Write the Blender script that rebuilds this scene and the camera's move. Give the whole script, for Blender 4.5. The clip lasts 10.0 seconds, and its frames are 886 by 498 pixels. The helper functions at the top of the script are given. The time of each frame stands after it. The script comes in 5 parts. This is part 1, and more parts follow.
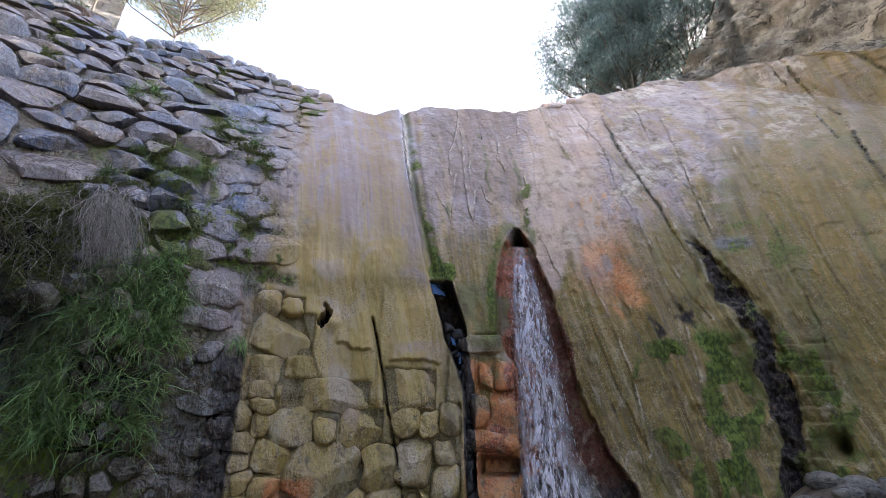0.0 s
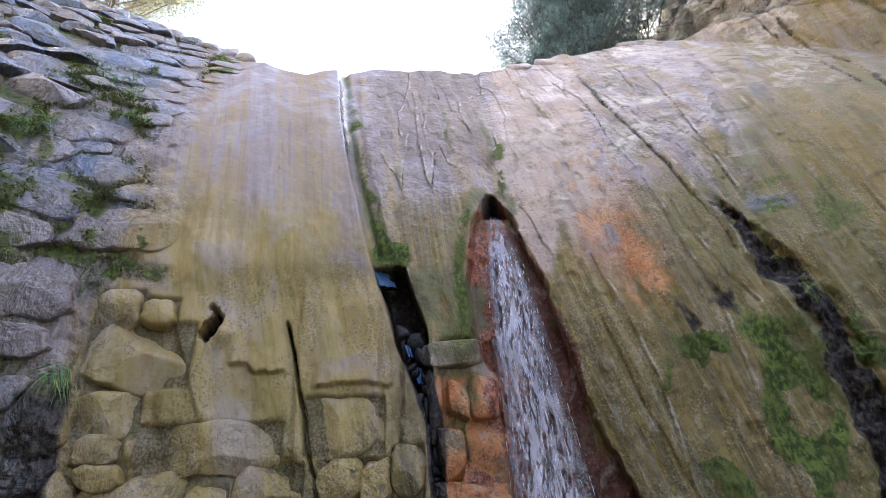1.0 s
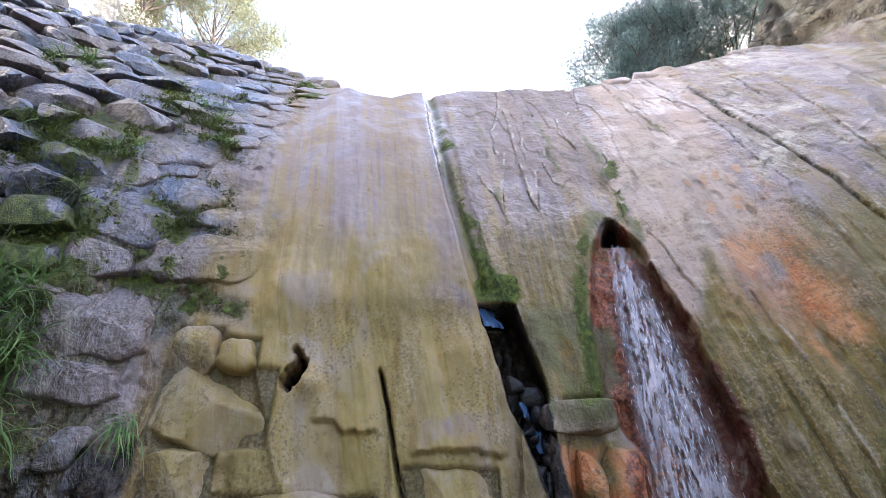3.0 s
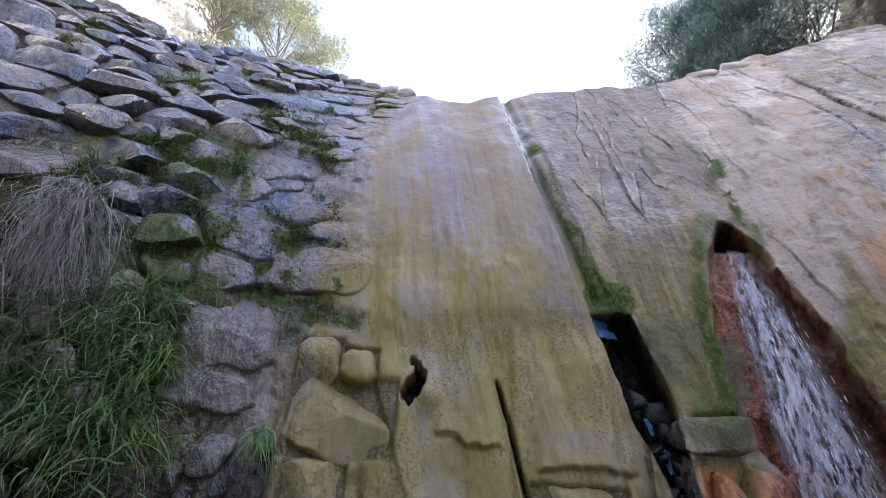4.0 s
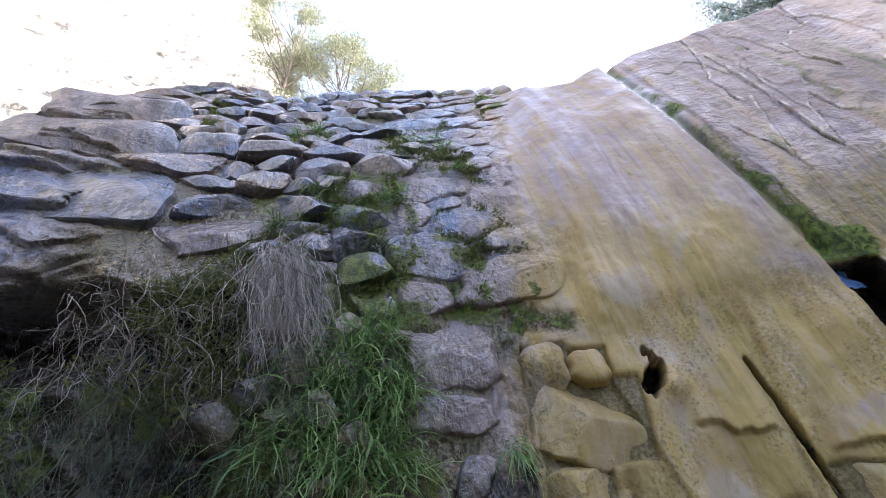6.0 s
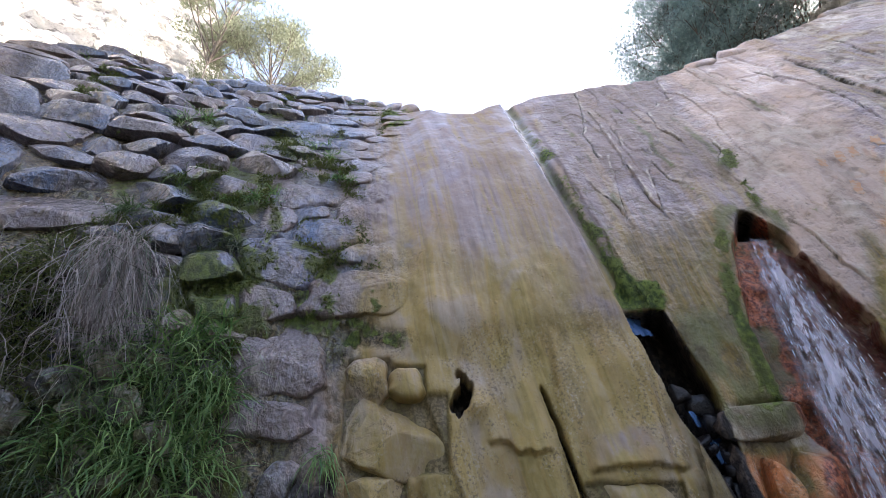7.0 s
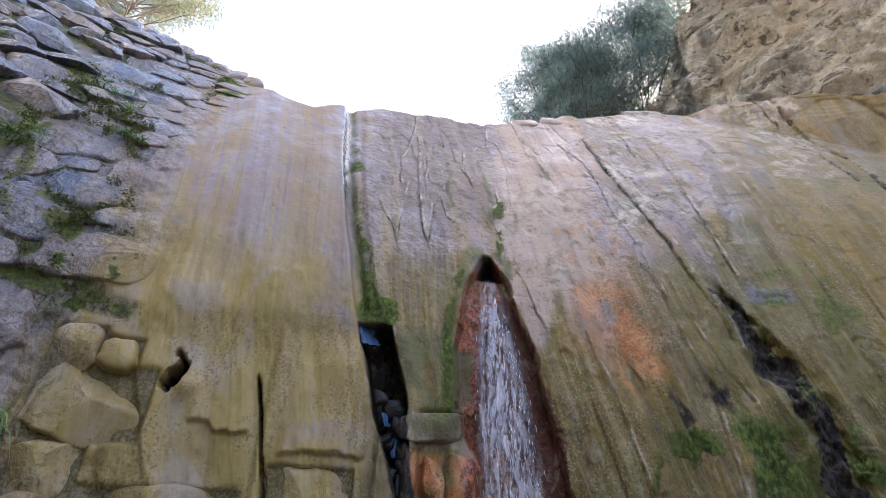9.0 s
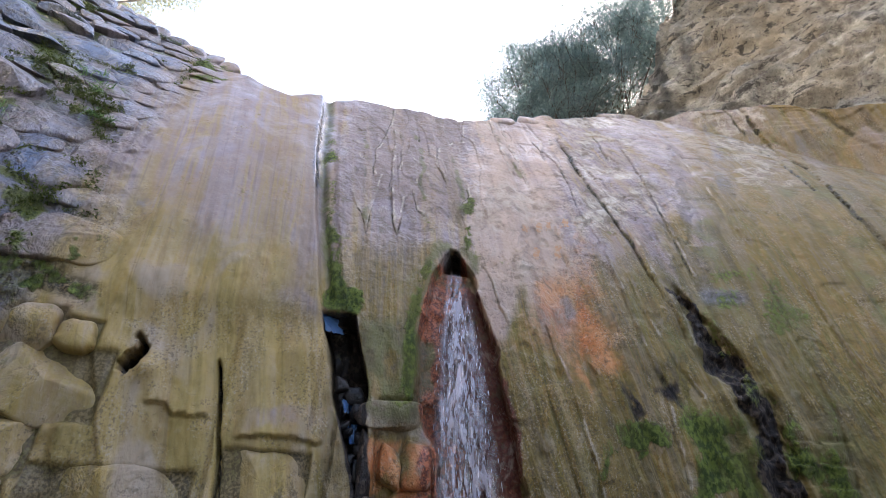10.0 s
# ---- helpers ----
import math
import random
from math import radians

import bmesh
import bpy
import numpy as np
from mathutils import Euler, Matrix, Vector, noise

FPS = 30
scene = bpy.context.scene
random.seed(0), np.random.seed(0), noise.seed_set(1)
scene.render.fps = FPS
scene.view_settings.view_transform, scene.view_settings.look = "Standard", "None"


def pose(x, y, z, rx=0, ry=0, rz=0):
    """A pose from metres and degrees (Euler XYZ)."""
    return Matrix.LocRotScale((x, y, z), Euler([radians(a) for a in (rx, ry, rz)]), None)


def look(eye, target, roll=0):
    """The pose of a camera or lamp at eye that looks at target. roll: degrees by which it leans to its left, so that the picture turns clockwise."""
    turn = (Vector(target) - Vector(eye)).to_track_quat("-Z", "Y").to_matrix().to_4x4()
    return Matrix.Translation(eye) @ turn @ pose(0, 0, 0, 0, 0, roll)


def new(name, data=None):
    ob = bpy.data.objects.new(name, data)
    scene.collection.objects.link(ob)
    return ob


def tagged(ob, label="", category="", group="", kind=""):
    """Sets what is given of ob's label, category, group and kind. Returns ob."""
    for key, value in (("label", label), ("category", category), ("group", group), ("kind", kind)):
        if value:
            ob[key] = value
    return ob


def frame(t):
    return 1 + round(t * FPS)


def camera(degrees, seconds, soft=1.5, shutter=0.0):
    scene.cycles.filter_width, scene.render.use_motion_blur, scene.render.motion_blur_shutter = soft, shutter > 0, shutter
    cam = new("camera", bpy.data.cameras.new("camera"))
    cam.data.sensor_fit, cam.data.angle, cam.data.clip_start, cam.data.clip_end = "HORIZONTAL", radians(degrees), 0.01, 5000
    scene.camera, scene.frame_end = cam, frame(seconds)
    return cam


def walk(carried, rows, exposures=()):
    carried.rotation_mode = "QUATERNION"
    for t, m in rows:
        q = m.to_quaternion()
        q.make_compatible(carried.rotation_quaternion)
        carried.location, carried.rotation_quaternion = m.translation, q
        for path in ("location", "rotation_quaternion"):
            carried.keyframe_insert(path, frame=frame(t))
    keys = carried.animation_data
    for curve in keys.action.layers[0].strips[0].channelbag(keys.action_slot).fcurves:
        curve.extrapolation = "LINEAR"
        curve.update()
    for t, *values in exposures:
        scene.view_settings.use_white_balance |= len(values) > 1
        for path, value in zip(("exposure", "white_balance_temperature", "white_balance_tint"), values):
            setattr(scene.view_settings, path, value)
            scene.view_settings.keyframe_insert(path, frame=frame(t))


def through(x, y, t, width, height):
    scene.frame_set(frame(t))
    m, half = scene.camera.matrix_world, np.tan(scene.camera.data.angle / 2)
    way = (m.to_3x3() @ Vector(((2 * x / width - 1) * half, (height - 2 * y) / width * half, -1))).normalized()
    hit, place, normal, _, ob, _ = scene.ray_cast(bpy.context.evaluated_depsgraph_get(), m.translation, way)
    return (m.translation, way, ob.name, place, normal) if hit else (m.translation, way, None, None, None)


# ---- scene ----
cam = camera(85.6, 10.0, soft=0.75)
PATH = [
    (0, (0.0, 0.0, 1.0), (0.0, 1.841, 1.781), 0.7),
    (0.5, (0.025, 0.495, 1.154), (0.093, 2.322, 1.963), -1.4),
    (1, (0.079, 1.067, 1.256), (0.236, 2.897, 2.048), -3.6),
    (1.5, (0.1, 1.246, 1.321), (0.322, 3.082, 2.082), -0.4),
    (2, (0.101, 1.298, 1.344), (0.231, 3.108, 2.184), 4.7),
    (2.5, (0.018, 1.435, 1.399), (0.082, 3.242, 2.252), -0.1),
    (2.7, (-0.041, 1.456, 1.425), (-0.054, 3.252, 2.304), -0.4),
    (3.8, (-0.303, 1.449, 1.48), (-0.614, 3.193, 2.408), 3.1),
    (4, (-0.367, 1.436, 1.488), (-0.715, 3.181, 2.4), 2.9),
    (4.5, (-0.608, 1.411, 1.497), (-1.092, 3.126, 2.405), -1.8),
    (5, (-0.836, 1.35, 1.509), (-1.505, 3.001, 2.419), -3.2),
    (5.2, (-0.9, 1.327, 1.52), (-1.641, 2.946, 2.43), -3.8),
    (6.3, (-0.732, 1.351, 1.513), (-1.358, 3.006, 2.445), -3.8),
    (6.5, (-0.659, 1.346, 1.504), (-1.213, 3.021, 2.446), -3.0),
    (7, (-0.472, 1.34, 1.491), (-0.839, 3.068, 2.428), -1.8),
    (7.5, (-0.283, 1.304, 1.475), (-0.494, 3.063, 2.402), 0.8),
    (8, (-0.127, 1.262, 1.457), (-0.167, 3.038, 2.376), 1.5),
    (8.5, (-0.029, 1.191, 1.448), (0.068, 2.969, 2.358), 2.3),
    (9, (0.041, 1.117, 1.44), (0.252, 2.88, 2.361), 2.0),
    (9.5, (0.098, 1.08, 1.416), (0.374, 2.846, 2.314), 2.6),
    (10, (0.114, 1.064, 1.409), (0.408, 2.823, 2.314), 2.7),
]
EXPOSURES = [(t, stops, white, 16) for t, stops, white in ((0, 3.00, 7200), (1, 3.30, 7200), (1.5, 3.40, 7250), (2.5, 3.55, 7150), (4, 2.93, 6800), (4.5, 2.90, 6750), (5, 3.05, 6800),
                                                           (6.5, 3.37, 6950), (7, 2.95, 7000), (8, 2.92, 7250), (9, 3.08, 7250), (10, 3.10, 7250))]
walk(cam, [(t, look(eye, target, roll)) for t, eye, target, roll in PATH], EXPOSURES)

# ---- world and light ----
SUN_EL, SUN_AZ = radians(37), radians(61)      # the sun stands behind the dam, low over the right-hand cliff
world = bpy.data.worlds.new("sky")
scene.world = world
world.use_nodes = True
wn = world.node_tree.nodes
sky = wn.new("ShaderNodeTexSky")
sky.sky_type, sky.sun_disc = "NISHITA", False
sky.sun_elevation, sky.sun_rotation = SUN_EL, SUN_AZ
sky.air_density, sky.dust_density, sky.ozone_density = 1.0, 2.5, 1.0
wn["Background"].inputs["Strength"].default_value = 0.13
world.node_tree.links.new(sky.outputs["Color"], wn["Background"].inputs["Color"])
sun = new("sun", bpy.data.lights.new("sun", "SUN"))
sun.data.energy, sun.data.angle, sun.data.color = 4.5, radians(0.5), (1.0, 0.95, 0.86)
way = Vector((math.sin(SUN_AZ) * math.cos(SUN_EL), math.cos(SUN_AZ) * math.cos(SUN_EL), math.sin(SUN_EL)))
sun.matrix_world = look(way * 60, (0, 0, 0))


# ---- helpers of this scene ----
def lattice(seed):
    return np.random.RandomState(seed).rand(64, 64, 64)


LAT = [lattice(s) for s in (11, 23)]


def vnoise(x, y, z=0.0, which=0):
    """Smooth value noise, about -1 to 1."""
    x, y, z = np.broadcast_arrays(np.asarray(x, float), np.asarray(y, float), np.asarray(z, float))
    cell = [np.floor(a).astype(int) for a in (x, y, z)]
    f = [a - c for a, c in zip((x, y, z), cell)]
    f = [a * a * (3 - 2 * a) for a in f]
    out = 0.0
    for i in (0, 1):
        for j in (0, 1):
            for k in (0, 1):
                w = (f[0] if i else 1 - f[0]) * (f[1] if j else 1 - f[1]) * (f[2] if k else 1 - f[2])
                out = out + w * LAT[which][(cell[0] + i) & 63, (cell[1] + j) & 63, (cell[2] + k) & 63]
    return out * 2 - 1


def fbm(x, y, z=0.0, octaves=4, which=0):
    total, gain = 0.0, 0.5
    for n in range(octaves):
        total = total + gain * vnoise(np.asarray(x) * 2**n + 7.3 * n, np.asarray(y) * 2**n + 3.1 * n, np.asarray(z) * 2**n + 5.7 * n, which)
        gain *= 0.5
    return total


def step(a, b, x):
    """Smooth rise from 0 at a to 1 at b (falls when a > b)."""
    t = np.clip((np.asarray(x, float) - a) / (b - a), 0, 1)
    return t * t * (3 - 2 * t)


def line(z, pairs):
    """Azimuth at height z of a line given as (azimuth, height) from the top down."""
    pts = sorted((h, a) for a, h in pairs)
    return np.interp(z, [p[0] for p in pts], [p[1] for p in pts])


def within(u, z, a0, a1, z0, z1, soft_u=1.0, soft_z=0.08):
    return step(a0 - soft_u, a0 + soft_u, u) * step(a1 + soft_u, a1 - soft_u, u) * step(z0 - soft_z, z0 + soft_z, z) * step(z1 + soft_z, z1 - soft_z, z)


def link_mesh(name, verts, faces, material, parent=None, label="", smooth=True):
    me = bpy.data.meshes.new(name)
    me.from_pydata(verts, [], faces)
    me.materials.append(material)
    if smooth:
        me.polygons.foreach_set("use_smooth", [True] * len(me.polygons))
    me.update()
    ob = new(name, me)
    ob.parent = parent
    if label:
        ob["label"] = label
    return ob


def grid_mesh(name, pts, material, parent=None, smooth=True):
    """A sheet from an array rows x columns x 3, made quickly."""
    rows, cols = pts.shape[:2]
    me = bpy.data.meshes.new(name)
    idx = np.arange(rows * cols).reshape(rows, cols)
    quads = np.stack([idx[:-1, :-1], idx[:-1, 1:], idx[1:, 1:], idx[1:, :-1]], -1).reshape(-1, 4)
    me.vertices.add(rows * cols)
    me.vertices.foreach_set("co", pts.reshape(-1).astype(np.float32))
    me.loops.add(quads.size)
    me.loops.foreach_set("vertex_index", quads.reshape(-1).astype(np.int32))
    me.polygons.add(len(quads))
    me.polygons.foreach_set("loop_start", np.arange(0, quads.size, 4, dtype=np.int32))
    me.polygons.foreach_set("loop_total", np.full(len(quads), 4, dtype=np.int32))
    me.polygons.foreach_set("use_smooth", np.full(len(quads), smooth))
    me.materials.append(material)
    me.update(calc_edges=True)
    ob = new(name, me)
    ob.parent = parent
    return ob


def attach(me, name, values):
    me.attributes.new(name, "FLOAT", "POINT").data.foreach_set("value", np.asarray(values, np.float32).reshape(-1))


# ---- the dam's form: a leaning concave face, told by azimuth u (degrees) round MID and height z ----
MID = (-0.2, 0.4)
FACE = (3.9891, 0.1772, -0.1132, 0.0056, -0.7408, 0.2958, -0.0203, -0.0231, 0.0114, -0.0005)
CREST = ((-86, 3.2), (-72, 3.6), (-64, 4.05), (-60, 4.5), (-56, 5.0), (-53, 5.4), (-50.5, 6.2), (-48, 6.1), (-45, 5.7), (-43, 5.45),
         (-40, 5.75), (-36, 6.2), (-30, 6.15), (-26, 5.95), (-21, 5.65), (-16, 5.4), (-11, 5.2), (-8.5, 5.1), (-5, 5.4), (0, 5.5),
         (7, 5.55), (10, 5.45), (13, 5.38), (17, 5.58), (21.5, 5.78), (28, 6.12), (35, 6.42), (41, 6.42), (44, 6.3),
         (48, 6.08), (50, 5.95), (54, 5.6), (60, 5.3), (84, 5.0))


def face_y(x, z):
    q = np.clip(z, 1.4, 6.5)
    c = FACE
    y = c[0] + x * (c[1] + x * (c[2] + x * c[3])) + q * (c[4] + q * (c[5] + q * c[6])) + x * q * (c[7] + c[8] * x + c[9] * q)
    return y - 0.1 * np.maximum(1.4 - z, 0) + 0.7 * np.maximum(z - 6.5, 0)


def reach(u, z):
    """Distance from the axis MID to the plain face at azimuth u and height z."""
    u, z = np.broadcast_arrays(np.asarray(u, float), np.asarray(z, float))
    s, c = np.sin(np.radians(u)), np.cos(np.radians(u))
    lo, hi = np.full(u.shape, 0.8), np.full(u.shape, 6.8 + 0 * u)
    for _ in range(26):
        m = (lo + hi) / 2
        out = MID[1] + m * c - face_y(MID[0] + m * s, z) > 0
        hi, lo = np.where(out, m, hi), np.where(out, lo, m)
    return (lo + hi) / 2


def crest(u):
    return np.interp(u, [p[0] for p in CREST], [p[1] for p in CREST])


def spot(u, z, proud=0.0):
    """The place on the face at azimuth u and height z, standing proud of it towards the axis."""
    r = reach(u, z) - proud
    s, c = np.sin(np.radians(u)), np.cos(np.radians(u))
    return np.stack(np.broadcast_arrays(MID[0] + r * s, MID[1] + r * c, np.asarray(z, float)), -1)


SLOT_L = ((1.7, 2.25), (3.1, 2.03), (4.0, 1.81), (5.7, 1.55), (6.6, 1.4), (7.0, 0.93), (7.4, 0.3))
SLOT_R = ((4.8, 2.25), (5.5, 2.11), (6.6, 1.88), (7.2, 1.64), (7.9, 1.45), (8.0, 0.93), (8.6, 0.3))
GROOVE = ((-4.8, 5.3), (-3.0, 3.77), (-1.1, 2.96), (0.4, 2.58), (1.7, 2.25), (2.4, 2.1))
CRACK = ((-6.0, 1.9), (-4.5, 1.6), (-3.2, 1.3), (-2.0, 1.05), (-0.9, 0.77), (0.5, 0.4))
RED_L = ((13.6, 2.8), (11.9, 2.62), (11.0, 2.2), (11.3, 1.85), (12.2, 1.66), (13.4, 1.6), (13.6, 0.9), (14.0, 0.3))
RED_R = ((14.3, 2.8), (15.6, 2.63), (17.2, 2.35), (18.7, 2.1), (19.5, 1.79), (20.6, 1.38), (23.0, 1.0), (26.0, 0.78), (27, 0.2))
BAND_C = ((35.0, 2.72), (36.0, 2.5), (37.9, 2.14), (39.3, 1.94), (39.9, 1.7), (40.0, 1.4), (39.8, 0.85), (39.8, 0.3))
EDGE_L = ((-16.2, 5.4), (-17.0, 4.5), (-19.0, 3.3), (-17.4, 2.7), (-16.0, 2.45), (-18.0, 2.15), (-21.6, 1.85), (-22.2, 1.2), (-22.2, 0.3))


LOW = ((-21.3, -13.5, 1.59, 1.87), (-20.8, -16.6, 1.40, 1.57), (-16.3, -5.7, 1.22, 1.43), (-20.3, -17.3, 1.30, 1.39), (-19.9, -16.8, 1.22, 1.30),
       (-19.5, -17.5, 1.07, 1.22), (-17.4, -12.1, 1.02, 1.24), (-12.1, -9.3, 1.04, 1.20), (-8.9, -3.6, 1.02, 1.26), (-18.8, -14.8, 0.88, 1.05),
       (-14.8, -5.9, 0.72, 1.03), (-5.7, -1.6, 0.78, 1.03), (-3.7, 2.9, 1.29, 1.53), (-2.4, 1.1, 1.09, 1.27), (1.2, 3.5, 1.09, 1.26),
       (-1.4, 2.7, 0.80, 1.07), (3.1, 5.3, 0.93, 1.07), (2.8, 6.2, 0.72, 0.91), (-21.1, -18.1, 1.86, 2.04), (-17.8, -15.2, 1.87, 2.00),
       (-5.3, -0.7, 0.55, 0.77), (3.6, 6.2, 1.10, 1.30))


def low_joints(u, z):
    """1 in the open joints round the stones of the ochre masonry."""
    u, z = np.broadcast_arrays(np.asarray(u, float), np.asarray(z, float))
    d = np.full(u.shape, 9.0)
    for a0, a1, z0, z1 in LOW:
        d = np.minimum(d, np.hypot(0.062 * np.maximum(np.maximum(a0 - u, u - a1), 0), np.maximum(np.maximum(z0 - z, z - z1), 0)))
    return np.exp(-((d / (0.011 + 0.007 * vnoise(u * 0.8, z * 9, 108.0))) ** 2)) * step(2.15, 2.05, z)


def swell(u, z):
    return 0.07 * fbm(u * 0.0682, z * 0.9, 3.0, 4)


def flow_line(u, z):
    """A coordinate, in metres, that stays the same down a run of water."""
    slope = np.interp(u, (-10, 10, 20, 26, 31, 36, 42, 50), (1.8, 1.7, 2.2, 3.2, 3.7, 2.5, 2.0, 1.7))
    return 0.062 * (u + slope * (np.maximum(z, 2.2) - 3.0) - 4.0 * np.maximum(2.2 - z, 0))


def plates(u, z):
    """Crust plates: their level, and 1 on their broken rims."""
    a = flow_line(u, z)
    p = vnoise(a * 5.0 + 0.5 * fbm(a * 5, z * 1.6, 16.0, 3), z * 0.5, 17.0) + 0.3 * vnoise(a * 13, z * 1.8, 18.0)
    zone = np.maximum(step(2.9, 3.5, z) * step(-2, 2, u) * step(24, 20, u), step(24, 28, u) * step(40, 36, u) * step(2.5, 3.0, z))
    off = np.abs(np.mod(p * 2.0, 1.0) - 0.5)
    return p, zone, np.exp(-((off / 0.07) ** 2)) * zone


def creases(u, z):
    """Long wandering furrows down the runs: 1 in the furrow's bed, and a band beside it."""
    fl = flow_line(u, z)
    bend = 0.5 * fbm(fl * 1.5, z * 1.0, 26.0, 3)
    out, rim = 0.0, 0.0
    for k, (freq, width) in enumerate(((2.6, 0.055), (5.5, 0.075))):
        n = vnoise(fl * freq + bend, z * 0.22 * freq / 2.6, 27.0 + 3 * k) + 0.10 * fbm(fl * 12, z * 6, 29.0, 3)
        live = step(-0.15, 0.15, vnoise(fl * 1.3, z * 0.8, 35.0 + k))
        out = np.maximum(out, np.exp(-((n / width) ** 2)) * live)
        rim = np.maximum(rim, np.exp(-(((n - 0.22) / 0.10) ** 2)) * live)
    zone = np.maximum(step(17, 24, u) * step(1.9, 2.4, z + 0.02 * u), 0.03 * step(0, 4, u) * step(2.7, 3.2, z) * step(24, 18, u))
    zone = np.maximum(zone, 0.75 * step(22, 27, u) * step(2.6, 1.9, z))
    zone = np.maximum(zone, 0.12 * step(-17, -14, u) * step(0, -2, u))
    return out * zone, rim * zone


# broken edges of the crust, as (width, depth, dark dirt with painted shade, lifted lip) in metres and shares, then
# azimuths and heights along the edge
PLATE_EDGES = (
    (0.007, 0.020, 0.8, 0.014, ((2.3, 3.24), (3.6, 3.06), (4.4, 2.87), (4.5, 3.08), (4.7, 3.29), (5.0, 3.6))),
    (0.007, 0.024, 0.9, 0.016, ((5.0, 4.7), (5.45, 4.24), (6.1, 3.48), (7.0, 3.06), (7.7, 2.89), (8.0, 3.1), (8.1, 3.36))),
    (0.007, 0.020, 0.8, -0.014, ((6.6, 3.78), (6.55, 4.2), (7.15, 4.3), (8.4, 4.0), (9.3, 3.55), (10.35, 3.4))),
    (0.008, 0.020, 0.9, 0.010, ((8.7, 3.41), (9.5, 3.2), (10.0, 3.17))),
    (0.016, 0.040, 1.0, 0.0, ((7.4, 5.12), (8.3, 4.5))))
CRUST_EDGES = (
    (0.008, 0.022, 0.8, -0.014, ((12.05, 3.71), (10.9, 4.0), (10.9, 4.4), (12.5, 4.68), (13.7, 4.68), (13.6, 5.45))),
    (0.008, 0.020, 0.8, 0.012, ((13.4, 3.72), (14.7, 3.7), (15.2, 3.49), (14.5, 3.4), (14.1, 3.24), (15.0, 3.1), (15.3, 2.82))),
    (0.012, 0.016, 0.6, 0.010, ((18.1, 5.55), (19.6, 4.68), (21.6, 3.89))),
    (0.010, 0.018, 0.6, 0.010, ((16.9, 5.5), (18.4, 4.6), (19.5, 4.1))),
    (0.010, 0.028, 0.9, 0.014, ((22.4, 4.94), (25.3, 4.34), (26.6, 3.76), (27.3, 3.41), (29.0, 3.07))),
    (0.009, 0.020, 0.9, 0.010, ((4.4, 5.3), (4.2, 4.6), (3.4, 4.1), (3.9, 3.6))),
    (0.009, 0.018, 0.8, 0.010, ((17.0, 2.72), (17.9, 2.6), (18.6, 2.42), (19.6, 2.3))))
RIGHT_SEAMS = (
    (0.014, 0.040, 1.0, 0.010, ((28.9, 6.2), (29.75, 5.44), (31.6, 4.3))),
    (0.034, 0.060, 1.0, 0.020, ((25.6, 5.1), (26.7, 4.6), (28.6, 3.89), (30.9, 3.33), (32.4, 3.03), (33.25, 2.75), (34.7, 2.52), (35.4, 2.28))),
    (0.012, 0.030, 0.9, 0.016, ((33.0, 4.9), (34.0, 4.33), (35.2, 3.65), (36.2, 3.12), (37.0, 2.8))),
    (0.030, 0.075, 1.0, 0.030, ((45.4, 6.6), (47.0, 5.6), (48.7, 4.9), (49.7, 4.55), (50.6, 3.93), (51.4, 3.4), (52.2, 3.0))),
    (0.016, 0.045, 1.0, 0.016, ((44.6, 6.3), (46.6, 5.2), (48.0, 4.6), (49.2, 4.0))),
    (0.050, 0.030, 0.8, 0.020, ((50.2, 6.3), (52.6, 5.6), (55.3, 4.9), (57.5, 4.2))))
LOW_SEAMS = (
    (0.022, 0.030, 0.7, 0.012, ((41.6, 3.5), (42.5, 2.9), (43.45, 2.39), (44.1, 2.13), (44.5, 1.85), (44.7, 1.6), (44.0, 1.1))),
    (0.014, 0.022, 0.7, 0.012, ((31.2, 2.75), (31.8, 2.51), (34.2, 2.1), (35.5, 1.94))),
    (0.010, 0.016, 0.5, 0.008, ((38.3, 4.9), (40.6, 3.8), (42.2, 3.15))),
    (0.012, 0.022, 0.7, 0.010, ((29.4, 2.9), (31.0, 2.4), (32.6, 2.0), (33.4, 1.5))),
    (0.030, 0.035, 1.0, 0.0, ((29.3, 2.0), (29.9, 1.87), (30.6, 1.72))),
    (0.040, 0.030, 1.0, 0.0, ((32.4, 2.08), (33.3, 1.98), (34.0, 1.88))),
    (0.014, 0.020, 0.6, 0.010, ((23.0, 2.3), (25.2, 1.9), (26.6, 1.5), (27.2, 1.0))))


